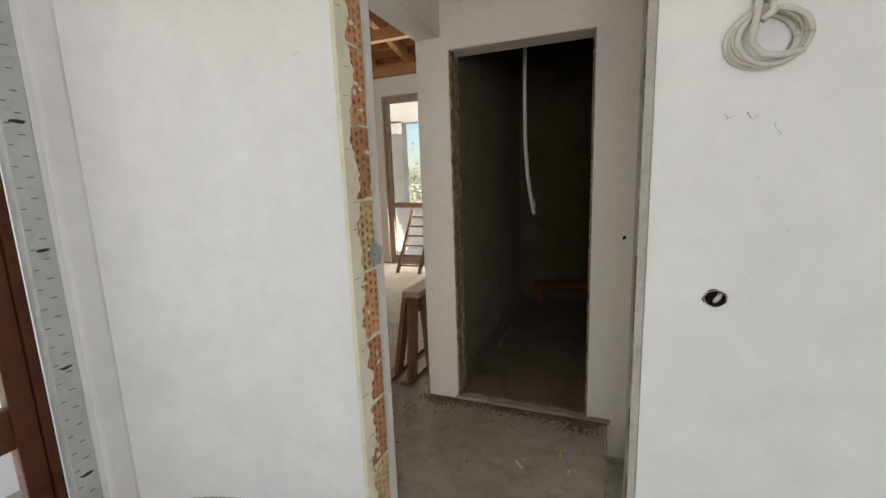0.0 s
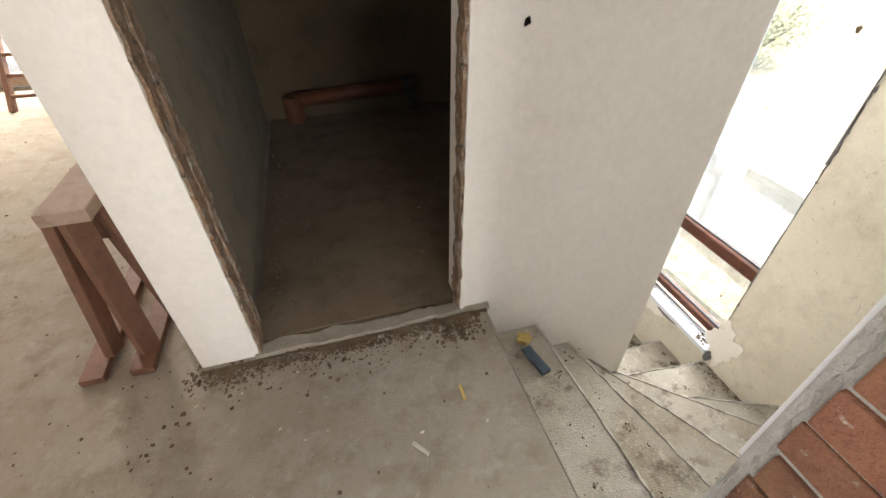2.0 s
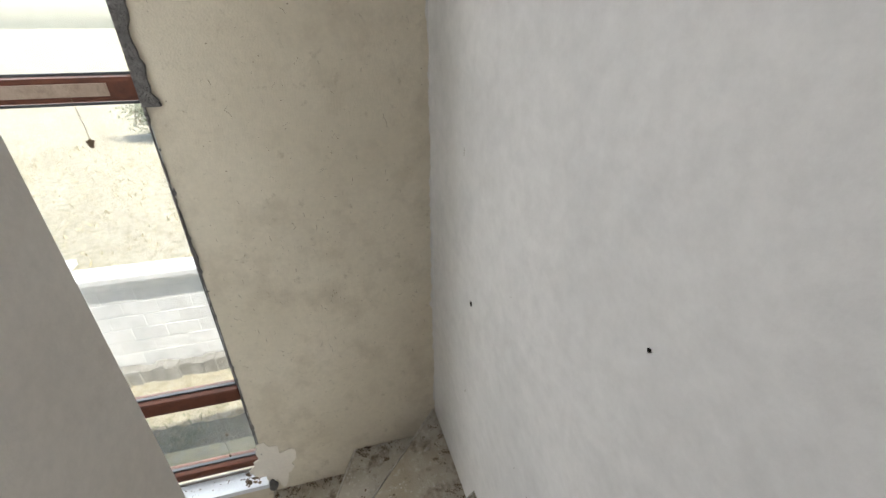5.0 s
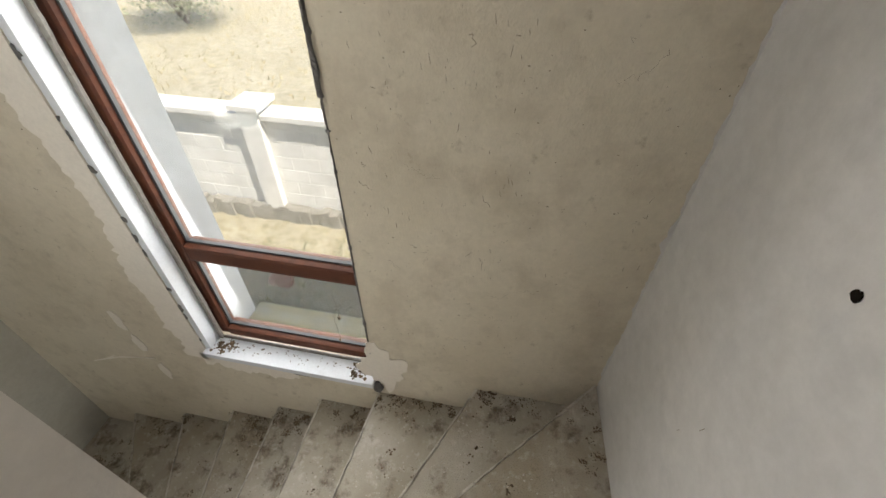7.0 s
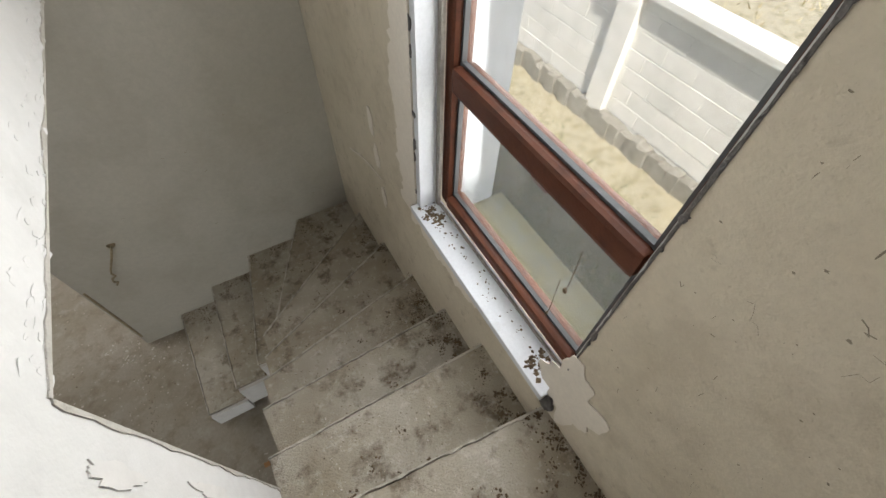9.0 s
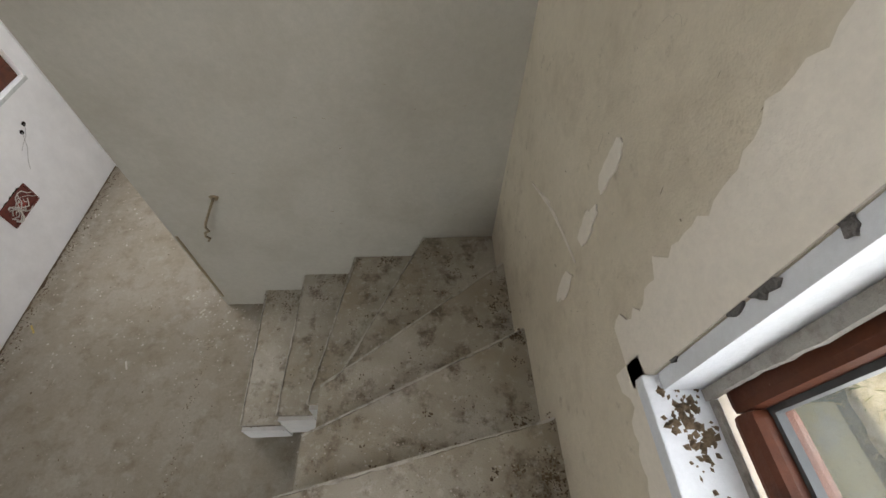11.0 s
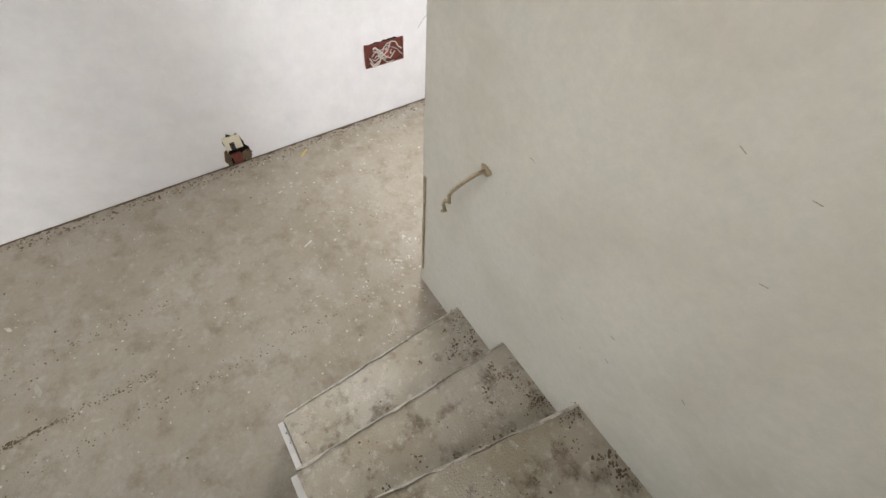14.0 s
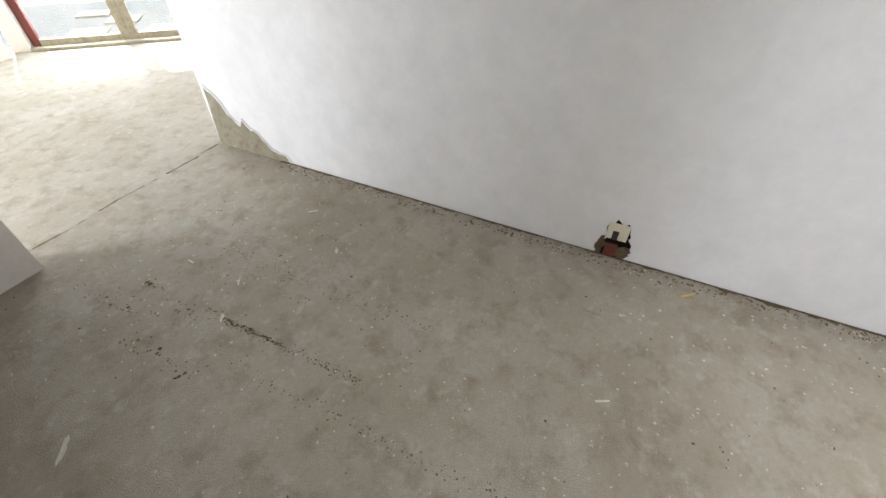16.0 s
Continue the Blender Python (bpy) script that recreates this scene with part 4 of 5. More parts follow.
for i in range(64):
    z = 0.04 + i * 0.034
    box(bm, -1.1005, -1.099, 1.432 if i % 2 else 1.462, 1.446 if i % 2 else 1.480, z, z + 0.0025)
for i in range(5):
    blob(bm, (-1.1005, 1.465, 0.25 + i * 0.42), Y, Z, X, 0.022, 0.006, 0.001, 70 + i, 0.6, 12)
part("scale_marks", bm, BLACKP, gd)
bm = soft_box(-1.135, -1.088, 1.520, 1.62, 0, CEIL, 0.016)
part("corner_bead", bm, WHITE, gd, "rounded white plaster corner")

# ---- living room balcony door ----
bd = thing("door_5", "brown framed double balcony door full of daylight", "door", kind="structure")
for a0, a1 in ((0.06, 0.14), (0.94, 1.02), (1.03, 1.11), (1.91, 1.99)):
    part("stile", bay(soft_box(a0, a1, 0.05, 0.11, 0.03, 2.18, 0.005)), MORTARO if a0 > 0.5 else RUST, bd)
for a0, a1 in ((0.14, 0.94), (1.11, 1.91)):
    for z0, z1 in ((0.03, 0.10), (2.10, 2.18)):
        part("rail", bay(soft_box(a0, a1, 0.05, 0.11, z0, z1, 0.005)), MORTARO, bd)
    ob = part("pane", bay(boxes([(a0, a1, 0.078, 0.082, 0.10, 2.10)])), GLASS, bd)
    ob.visible_shadow = False
part("threshold", bay(soft_box(0.05, 2.0, -0.03, 0.16, 0.0, 0.035, 0.005)), MORTARO, bd)
part("balcony_floor", bay(boxes([(-1.5, 4.0, 0.24, 2.4, -0.12, 0.006)])), TERRACE_SHADE, bd, "terrace outside the door, its blue grey shade put into the colour")
# Paler slabs stand for sunlit patches on the shade-coloured terrace.
for a0, b0, w0 in ((0.25, 0.45, 0.42), (0.55, 0.95, 0.38), (1.15, 0.40, 0.45), (1.30, 1.05, 0.40), (0.1, 1.4, 0.4)):
    part("sunlit_slab", bay(soft_box(a0, a0 + w0, b0, b0 + 0.30, 0.007, 0.03, 0.004)), SCREED, bd, "pale slab standing for a sunlit patch of the terrace")

# ---- passage window ----
lw = thing("window_2", "brown framed passage window with a metal sill", "window", kind="structure")
part("bottom_rail", soft_box(-1.00, -0.93, LW_Y0 + 0.01, LW_Y1 - 0.01, LW_Z0 + 0.03, LW_Z0 + 0.13, 0.006), WOOD, lw)
part("top_rail", soft_box(-1.00, -0.93, LW_Y0 + 0.01, LW_Y1 - 0.01, LW_Z1 - 0.09, LW_Z1 - 0.01, 0.006), WOOD, lw)
for a in (LW_Y0 + 0.01, LW_Y1 - 0.09):
    part("stile", soft_box(-1.00, -0.93, a, a + 0.08, LW_Z0 + 0.13, LW_Z1 - 0.09, 0.006), WOOD, lw)
ob = part("pane", boxes([(-0.97, -0.966, LW_Y0 + 0.09, LW_Y1 - 0.09, LW_Z0 + 0.13, LW_Z1 - 0.09)]), GLASS, lw)
ob.visible_shadow = False
part("window_sill", soft_box(-0.935, -0.8850, LW_Y0 + 0.002, LW_Y1 - 0.002, LW_Z0 + 0.002, LW_Z0 + 0.028, 0.003), TAPE, lw)

# ---- far room: balcony door, ladder, trestle ----
fd = thing("door_6", "brown framed balcony door with full glass", "door", kind="structure")
for x0, x1 in ((-2.465, -2.385), (-1.535, -1.455)):
    part("stile", soft_box(x0, x1, 6.37, 6.43, 0.0, 2.49, 0.006), GREYWOOD, fd)
for z0, z1 in ((0.02, 0.13), (0.86, 0.94), (2.40, 2.49)):
    part("rail", soft_box(-2.385, -1.535, 6.37, 6.43, z0, z1, 0.006), GREYWOOD, fd)
for z0, z1 in ((0.13, 0.86), (0.94, 2.40)):
    ob = part("pane", boxes([(-2.385, -1.535, 6.398, 6.402, z0, z1)]), GLASS, fd)
    ob.visible_shadow = False
bal = thing("balcony", "white balcony parapet and posts outside the glass door", "balcony")
part("slab", boxes([(-3.3, -0.2, 6.52, 7.9, -0.25, -0.02)]), BLOCK, bal)
part("parapet", soft_box(-3.3, -0.2, 7.75, 7.90, -0.02, 0.85, 0.01), CREAM, bal)
part("post", soft_box(-3.3, -2.85, 7.72, 7.92, 0.85, 2.35, 0.01), CREAM, bal)
part("lintel", soft_box(-3.3, -0.2, 7.72, 7.92, 2.30, 2.75, 0.01), CREAM, bal)

lad = thing("ladder", "small dark wooden ladder leaning at the balcony door", "ladder")
for x in (-2.03, -1.70):
    part("rail", plank((x, 5.72, 0.0), (x + 0.03, 6.26, 0.83), 0.035, 0.05), DARKWOOD, lad)
for i in range(6):
    s = 0.12 + i * 0.155
    p = Vector((-2.03, 5.72, 0)).lerp(Vector((-2.0, 6.26, 0.83)), s)
    part("rung", soft_box(p.x - 0.01, p.x + 0.36, p.y - 0.018, p.y + 0.018, p.z - 0.012, p.z + 0.012, 0.003), DARKWOOD, lad)

tr = thing("trestle", "low brown wooden trestle with splayed board legs", "trestle")
part("top_board", soft_box(-0.515, -0.40, 2.862, 3.72, 0.575, 0.612, 0.004), GREYWOOD, tr, "grey worn top board")
for y in (2.93, 3.60):
    part("leg", plank((-0.615, y + 0.02, 0.026), (-0.515, y, 0.575), 0.06, 0.032), DARKWOOD, tr)
    part("leg", plank((-0.395, y + 0.07, 0.0), (-0.425, y + 0.03, 0.575), 0.06, 0.032), DARKWOOD, tr)
    part("brace", soft_box(-0.56, -0.38, y + 0.03, y + 0.055, 0.46, 0.54, 0.003), DARKWOOD, tr)
for x in (-0.655, -0.51):
    part("foot", soft_box(x - 0.035, x + 0.035, 2.84, 3.70, 0.0, 0.026, 0.003), DARKWOOD, tr)
part("leg", plank((-0.505, 2.93, 0.026), (-0.462, 2.905, 0.575), 0.065, 0.03), DARKWOOD, tr)

tr.location = (0.03, 0.0, 0.0)

# ---- dark room: hanging cable, pipe ----
cab = bmesh.new()
tube(cab, [(0.17, 3.42, 2.62), (0.168, 3.42, 2.2), (0.165, 3.42, 1.8), (0.168, 3.42, 1.5), (0.182, 3.425, 1.28), (0.205, 3.43, 1.12), (0.224, 3.43, 1.03)], 0.012, 8)
tube(cab, [(0.205, 3.43, 1.12), (0.222, 3.42, 1.13), (0.232, 3.42, 1.10), (0.226, 3.42, 1.07)], 0.004, 6)
single("hanging_cable", cab, CABLE, "pale electric cable hanging from the dark ceiling", "cable", smooth=True)
pp = thing("drain_pipe", "terracotta drain pipe lying along the wall", "pipe")
bm = bmesh.new()
tube(bm, [(0.06, 4.86, 0.17), (0.45, 4.86, 0.185), (0.86, 4.86, 0.20)], 0.05, 14)
part("tube", bm, PVC, pp, smooth=True)
bm = bmesh.new()
tube(bm, [(0.05, 4.86, 0.022), (0.05, 4.86, 0.20)], 0.065, 14)
part("elbow", bm, PVC, pp)
bm = bmesh.new()
tube(bm, [(0.83, 4.86, 0.20), (0.93, 4.86, 0.205)], 0.06, 14)
tube(bm, [(0.90, 4.86, 0.022), (0.90, 4.86, 0.2)], 0.03, 10)
part("cap", bm, BLACKP, pp)


# ---- small fittings on the walls ----
def wall_hole(name, centre, u, v, out, ru, rv, label, seed, rim_mat=MORTAR, conduit=None):
    """A broken hole: ragged rim round a flat near-black patch for its unlit depth."""
    ob = thing(name, label, "wall box")
    bm = bmesh.new()
    blob(bm, centre, u, v, out, ru, rv, 0.002, seed, 0.22)
    part("pit_shade", bm, HOLE, ob)
    c, u, v, out = Vector(centre), Vector(u), Vector(v), Vector(out)
    bm = bmesh.new()
    rim, rout = [], []
    for i in range(30):
        a = 2 * math.pi * i / 30
        k = 1 + 0.12 * noise.noise((math.cos(a) * 2, math.sin(a) * 2, seed))
        e = u * math.cos(a) * ru * k + v * math.sin(a) * rv * k
        rim.append(bm.verts.new(c + e * 0.94 + out * 0.0045))
        rout.append(bm.verts.new(c + e * (1.05 + 0.06 * noise.noise((a * 3, seed, 1))) + out * 0.001))
    for i in range(30):
        bm.faces.new((rim[i - 1], rim[i], rout[i], rout[i - 1]))
    part("rim", bm, rim_mat, ob)
    if conduit:
        bm = bmesh.new()
        for path in conduit:
            tube(bm, [c + u * a + v * b + out * d for a, b, d in path], 0.26 * min(ru, rv), 10)
        part("conduit", bm, CABLE, ob, "grey plastic conduit stub", smooth=True)
    return ob


wall_hole("junction_box", (0.921, 1.9445, 0.997), X, Z, Y, 0.033, 0.034, "open round wall box with grey conduit stubs", 2,
          conduit=[((0.022, 0.004, 0.0), (0.014, 0.010, 0.008), (0.004, 0.004, 0.012), (0.002, -0.010, 0.010), (0.004, -0.022, 0.002)), ((-0.022, 0.012, 0.001), (-0.006, 0.000, 0.006)), ((0.012, -0.006, 0.004), (0.004, -0.020, 0.003))])
wall_hole("junction_box", (0.911, 1.7985, 0.978), X, Z, -Y, 0.024, 0.020, "small broken wall box with wires in white wall", 4,
          conduit=[((0.0, -0.008, 0.0), (0.006, 0.004, 0.008), (0.010, 0.010, 0.0))])
for c, s in (((0.748, 2.808, 0.975), 1), ((1.868, 1.9745, 0.318), 2), ((1.155, 1.951, 0.735), 3)):
    bm = bmesh.new()
    blob(bm, c, X, Z, -Y if c[1] > 2.5 else Y, 0.008 if s != 3 else 0.003, 0.011 if s != 3 else 0.004, 0.002, s, 0.5, 14)
    single("plug_hole", bm, HOLE, "small plug hole in the plaster, its shade a near-black patch", "hole", group="plug holes")

jb = thing("junction_box", "rectangular rust red junction box full of tangled wires", "wall box")
bm = bmesh.new()
ragged(bm, (-0.8995, 5.515, -2.628), Y, Z, X, 0.29, 0.155, 0.018, seed=501, depth=0.002, both=True)
part("recess", bm, HOLE, jb, "broken recess, its shade a flat near-black patch")
part("casing", soft_box(-0.8975, -0.8945, 5.53, 5.79, -2.612, -2.488, 0.001), RUST, jb, "rust red box back")
bm = bmesh.new()
for row in ((5.515, 5.805, -2.630, -2.614), (5.515, 5.805, -2.486, -2.474), (5.512, 5.527, -2.614, -2.486), (5.793, 5.806, -2.614, -2.486)):
    box(bm, -0.8965, -0.8890, *row)
part("rim", bm, RUST, jb, "rust red box rim")
part("connector", soft_box(-0.8970, -0.8840, 5.645, 5.70, -2.575, -2.535, 0.004), REDP, jb, "red connector")
rng = random.Random(3)
for i in range(14):
    y, z = rng.uniform(5.53, 5.64), rng.uniform(-2.60, -2.52)
    way = rng.choice((0.030, 0.040, 0.048))
    pts = [(-0.8900 + 0.012 * math.sin(j * 0.7 + i), y + j * way * 0.5 + rng.uniform(-0.010, 0.010), z + 0.035 * math.sin(j * 0.8 + i * 1.7) + rng.uniform(-0.006, 0.006)) for j in range(8)]
    pts = [(p[0], min(max(p[1], 5.52), 5.80), min(max(p[2], -2.622), -2.476)) for p in pts]
    bm = bmesh.new()
    tube(bm, pts, rng.choice((0.003, 0.004, 0.0055)), 6)
    part("wire", bm, CABLE if i % 3 else MORTAR, jb, smooth=True)

# two switch holes with loose wires beside the passage window
for y, z, i in ((6.16, -2.235, 0), (6.10, -2.262, 1)):
    sh = thing("switch_hole", "small dark wall hole with two thin loose wires", "wall hole", group="switch holes")
    bm = bmesh.new()
    blob(bm, (-0.8995, y, z), Y, Z, X, 0.016, 0.018, 0.002, 83 + i, 0.4, 18)
    part("pit_shade", bm, HOLE, sh)
    bm = bmesh.new()
    tube(bm, [(-0.898, y, z), (-0.875, y - 0.03, z - 0.005), (-0.86, y - 0.09, z - 0.035 - 0.03 * i), (-0.865, y - 0.15, z - 0.06 - 0.06 * i), (-0.87, y - 0.19, z - 0.085 - 0.09 * i)], 0.0018, 5)
    part("wire", bm, PENCIL, sh, smooth=True)

bm = bmesh.new()
ragged(bm, (-0.7515, 6.588, F + 0.02), Z, Y, X, 2.6, 0.006, 0.022, seed=511, depth=0.003, step=0.01)
ragged(bm, (-0.752, 6.5895, F + 0.02), Z, -X, -Y, 2.6, 0.006, 0.014, seed=512, depth=0.003, step=0.01)
single("chipped_edge", bm, CRACK, "dark chipped plaster edge of the pier", "plaster edge", kind="structure")

ph = thing("pipe_niche", "broken hole at the wall foot with a white pipe box", "wall niche")
bm = bmesh.new()
blob(bm, (-0.8990, 4.535, -2.922), Y, Z, X, 0.072, 0.105, 0.002, 6, 0.55, 40)
part("pit_shade", bm, HOLE, ph)
part("box", soft_box(-0.8980, -0.8900, 4.485, 4.59, -2.905, -2.805, 0.004), PALEPL, ph, "pale plastic box")
part("brick", soft_box(-0.8980, -0.8860, 4.500, 4.560, -3.02, -2.935, 0.010), RUST, ph)
bm = bmesh.new()
blob(bm, (-0.8985, 4.585, -2.985), Y, Z, X, 0.05, 0.035, 0.003, 66, 0.7, 26)
blob(bm, (-0.8985, 4.475, -2.965), Y, Z, X, 0.022, 0.055, 0.003, 67, 0.7, 26)
part("broken_edge", bm, DIRT, ph)
part("slot", soft_box(-0.8905, -0.8880, 4.515, 4.545, -2.905, -2.85, 0.001), BLACKP, ph)

hk = bmesh.new()
tube(hk, [(0.865, 5.092, -1.90), (0.862, 5.045, -1.905), (0.835, 5.03, -1.95), (0.78, 5.03, -2.04), (0.765, 5.03, -2.075), (0.772, 5.03, -2.105),
          (0.745, 5.03, -2.12), (0.735, 5.03, -2.15), (0.752, 5.03, -2.17), (0.735, 5.03, -2.19)], 0.0065, 8)
blob(hk, (0.865, 5.088, -1.90), X, Z, -Y, 0.022, 0.018, 0.006, 3)
single("bent_conduit", hk, METAL, "bent metal strap sticking out of the wall", "bracket", smooth=True)

coil = thing("cable_coil", "coil of pale electric cable hanging on the white wall", "cable")
for k in range(5):
    rr = 0.062 + 0.006 * noise.noise((k, 2.2, 0))
    cx, cz = 0.962 + 0.004 * k - 0.008, 1.545 + 0.003 * (k % 2)
    pts = [(cx + rr * 1.0 * math.cos(t), 1.788 - 0.006 * k + 0.006 * math.sin(t * 2 + k), cz + rr * 0.85 * math.sin(t)) for t in [2 * math.pi * i / 32 for i in range(33)]]
    bm = bmesh.new()
    tube(bm, pts, 0.0055, 7)
    part("loop", bm, CABLE, coil, smooth=True)
bm = bmesh.new()
tube(bm, [(0.945, 1.80, 1.63), (0.942, 1.765, 1.62), (0.935, 1.752, 1.58), (0.93, 1.75, 1.535), (0.95, 1.75, 1.51), (0.985, 1.75, 1.505), (1.02, 1.755, 1.512)], 0.007, 7)
tube(bm, [(0.945, 1.80, 1.63), (0.965, 1.765, 1.615), (0.962, 1.752, 1.59), (0.945, 1.75, 1.575)], 0.007, 7)
part("tail", bm, CABLE, coil, smooth=True)

bm = bmesh.new()
rng = random.Random(12)
for x, z, n in ((0.90, 1.40, 7), (0.95, 1.39, 8), (1.0, 1.38, 6), (-0.27, 1.69, 5), (1.033, 1.146, 3), (0.97, 1.26, 2), (0.966, 1.03, 2)):
    pts = [Vector((x, 1.7985, z))]
    for i in range(n):
        pts.append(pts[-1] + Vector((rng.uniform(-0.004, 0.012), 0, rng.uniform(-0.012, 0.009))))
    tube(bm, pts, 0.0006, 4)
single("pencil_marks", bm, PENCIL, "faint pencil scribbles and hairline cracks on white paint", "wall marks", kind="structure")

# broken plaster at the corner of the lower white wall
bp = thing("broken_plaster", "broken corner of plaster showing yellow mortar", "plaster damage", kind="structure")
bm = bmesh.new()
n = 22
pts = [(1.722, -3.026), (2.385, -3.026)]
for i in range(1, n):
    s = i / n
    y = 2.385 - 0.66 * s
    z = -3.02 + 0.45 * s ** 1.12 + 0.055 * noise.noise((s * 7, 1.1, 0)) + 0.03 * noise.noise((s * 26, 2.1, 0)) - (0.05 if 0.55 < s < 0.75 else 0)
    pts.append((y, z))
top = [bm.verts.new((-0.8970, y, z)) for y, z in pts]
low = [bm.verts.new((-0.9010, y, z)) for y, z in pts]
bm.faces.new(top)
for i in range(len(pts)):
    bm.faces.new((top[i - 1], top[i], low[i], low[i - 1]))
part("mortar", bm, MORTARO, bp)
bm = bmesh.new()
for (ya, za), (yb, zb) in zip(pts[1:], pts[2:]):
    a, b = Vector((-0.8985, ya, za)), Vector((-0.8985, yb, zb))
    ragged(bm, a, (b - a).normalized(), (0, 0.56, 0.83), X, (b - a).length, 0.012, 0.010, seed=71 + int(ya * 40), depth=0.007, step=0.008)
part("plaster_lip", bm, WHITE, bp)

# ---- dirt along the foot of walls, dirt and painted shade in the steps ----
bm = bmesh.new()
ragged(bm, (-0.8980, 2.3, F + 0.001), Y, X, Z, 4.3, 0.006, 0.022, seed=81, depth=0.006)
ragged(bm, (-0.30, 2.79, 0.0005), X, -Y, Z, 1.0, 0.014, 0.03, seed=82, depth=0.006)
ragged(bm, (-0.302, 2.81, 0.0005), Y, -X, Z, 2.0, 0.012, 0.012, seed=83, depth=0.006)
ragged(bm, (-3.19, 6.33, 0.0005), X, -Y, Z, 2.9, 0.02, 0.02, seed=84, depth=0.008)
# Strip behind each tread: dirt plus the riser's contact shade, painted dark.
for k in range(1, 16):
    p, q = Vector((*NOSE[k + 1][0], F + k * RISE + 0.001)), Vector((*NOSE[k + 1][1], F + k * RISE + 0.001))
    d = (q - p).normalized()
    c = Vector((-d.y, d.x, 0))
    c = c if c.dot(Vector((*NOSE[k][0], 0)) - Vector((*NOSE[k + 1][0], 0))) >= 0 else -c
    ragged(bm, p, d, c, Z, (q - p).length, 0.007, 0.015, seed=140 + k, depth=0.003, step=0.012)
single("dirt_shade_lines", bm, DIRT, "dark dirt along wall feet, dirt with painted contact shade along step corners", "dirt", kind="stuff")

spots = [(2.34, 2.44, 3.62, 3.78, WIN_Z0 + 0.034, 90, 0.012), (2.34, 2.44, 2.95, 3.06, WIN_Z0 + 0.034, 60, 0.012)]
crumbs("sill_dirt", [(2.36, 2.445, 2.95, 3.78, WIN_Z0 + 0.034, 70, 0.006)] + spots, DIRT, "dead leaves and dirt on the window sill", 21)
rng = random.Random(31)
tread_spots, tread_pale = [], []
for k in range(1, 16):
    (ax, ay), (bx, by) = NOSE[k]
    (cx, cy), (dx, dy) = NOSE[k + 1]
    for _ in range(16):
        s, t = rng.random(), rng.uniform(0.12, 0.9)
        x = (ax + (bx - ax) * s) * (1 - t) + (cx + (dx - cx) * s) * t
        y = (ay + (by - ay) * s) * (1 - t) + (cy + (dy - cy) * s) * t
        lst = tread_spots if rng.random() < 0.62 else tread_pale
        lst.append((x - 0.07, x + 0.07, y - 0.07, y + 0.07, F + k * RISE + 0.002, rng.randint(3, 11), rng.choice((0.0015, 0.002, 0.003, 0.004, 0.006))))
    # dirt drifts against the outer wall and the riser behind
    for j in range(16):
        t = rng.uniform(0.02, 0.98)
        s = 1.0 - abs(rng.gauss(0, 0.07))
        x, y = (ax * (1 - t) + cx * t) * (1 - s) + (bx * (1 - t) + dx * t) * s, (ay * (1 - t) + cy * t) * (1 - s) + (by * (1 - t) + dy * t) * s
        g = rng.choice((0.02, 0.03, 0.05))
        tread_spots.append((x - g, x + g * 0.6, y - g, y + g, F + k * RISE + 0.002, rng.randint(14, 34) if k > 5 else rng.randint(8, 20), rng.choice((0.003, 0.004, 0.006))))
    for j in range(10):
        s = rng.random()
        x, y = cx + (dx - cx) * s, cy + (dy - cy) * s
        px, py = (ax + (bx - ax) * s - x), (ay + (by - ay) * s - y)
        n = max(0.01, math.hypot(px, py))
        x, y = x + px / n * 0.02, y + py / n * 0.02
        tread_spots.append((x - 0.03, x + 0.03, y - 0.03, y + 0.03, F + k * RISE + 0.002, rng.randint(6, 18), rng.choice((0.003, 0.004, 0.006))))
    for j in range(3):
        s, t = rng.uniform(0.1, 0.95), rng.uniform(0.1, 0.9)
        x = (ax + (bx - ax) * s) * (1 - t) + (cx + (dx - cx) * s) * t
        y = (ay + (by - ay) * s) * (1 - t) + (cy + (dy - cy) * s) * t
        tread_spots.append((x - 0.022, x + 0.022, y - 0.022, y + 0.022, F + k * RISE + 0.002, rng.randint(5, 12), 0.006))
        tread_pale.append((x - 0.25, x + 0.25, y - 0.12, y + 0.12, F + k * RISE + 0.002, 26, 0.004))
crumbs("step_dirt", tread_spots, DIRT, "dark crumbs scattered on the steps", 22)
crumbs("step_crumbs", tread_pale, DUST, "pale mortar crumbs on the steps", 23)
crumbs("floor_debris", [(0.30, 0.85, 4.75, 5.15, F, 70, 0.012), (-0.88, 0.9, 2.2, 6.4, F, 420, 0.006), (-0.86, -0.4, 4.6, 6.4, F, 50, 0.014), (-0.12, 0.62, 2.66, 2.80, 0, 14, 0.010), (-0.3, 0.6, 2.3, 2.8, 0, 14, 0.008), (0.3, 0.5, 5.0, 5.2, F, 14, 0.012), (0.15, 0.3, 5.1, 5.25, F, 8, 0.012), (-0.9, 0.8, 2.0, 6.5, F, 260, 0.007), (-0.2, 0.7, 4.5, 5.1, F, 60, 0.010), (-0.94, -0.75, 2.3, 6.5, F, 90, 0.010), (-0.5, 0.6, 2.2, 3.2, F, 80, 0.010)],
       DUST, "pale plaster crumbs on the lower floor", 24)
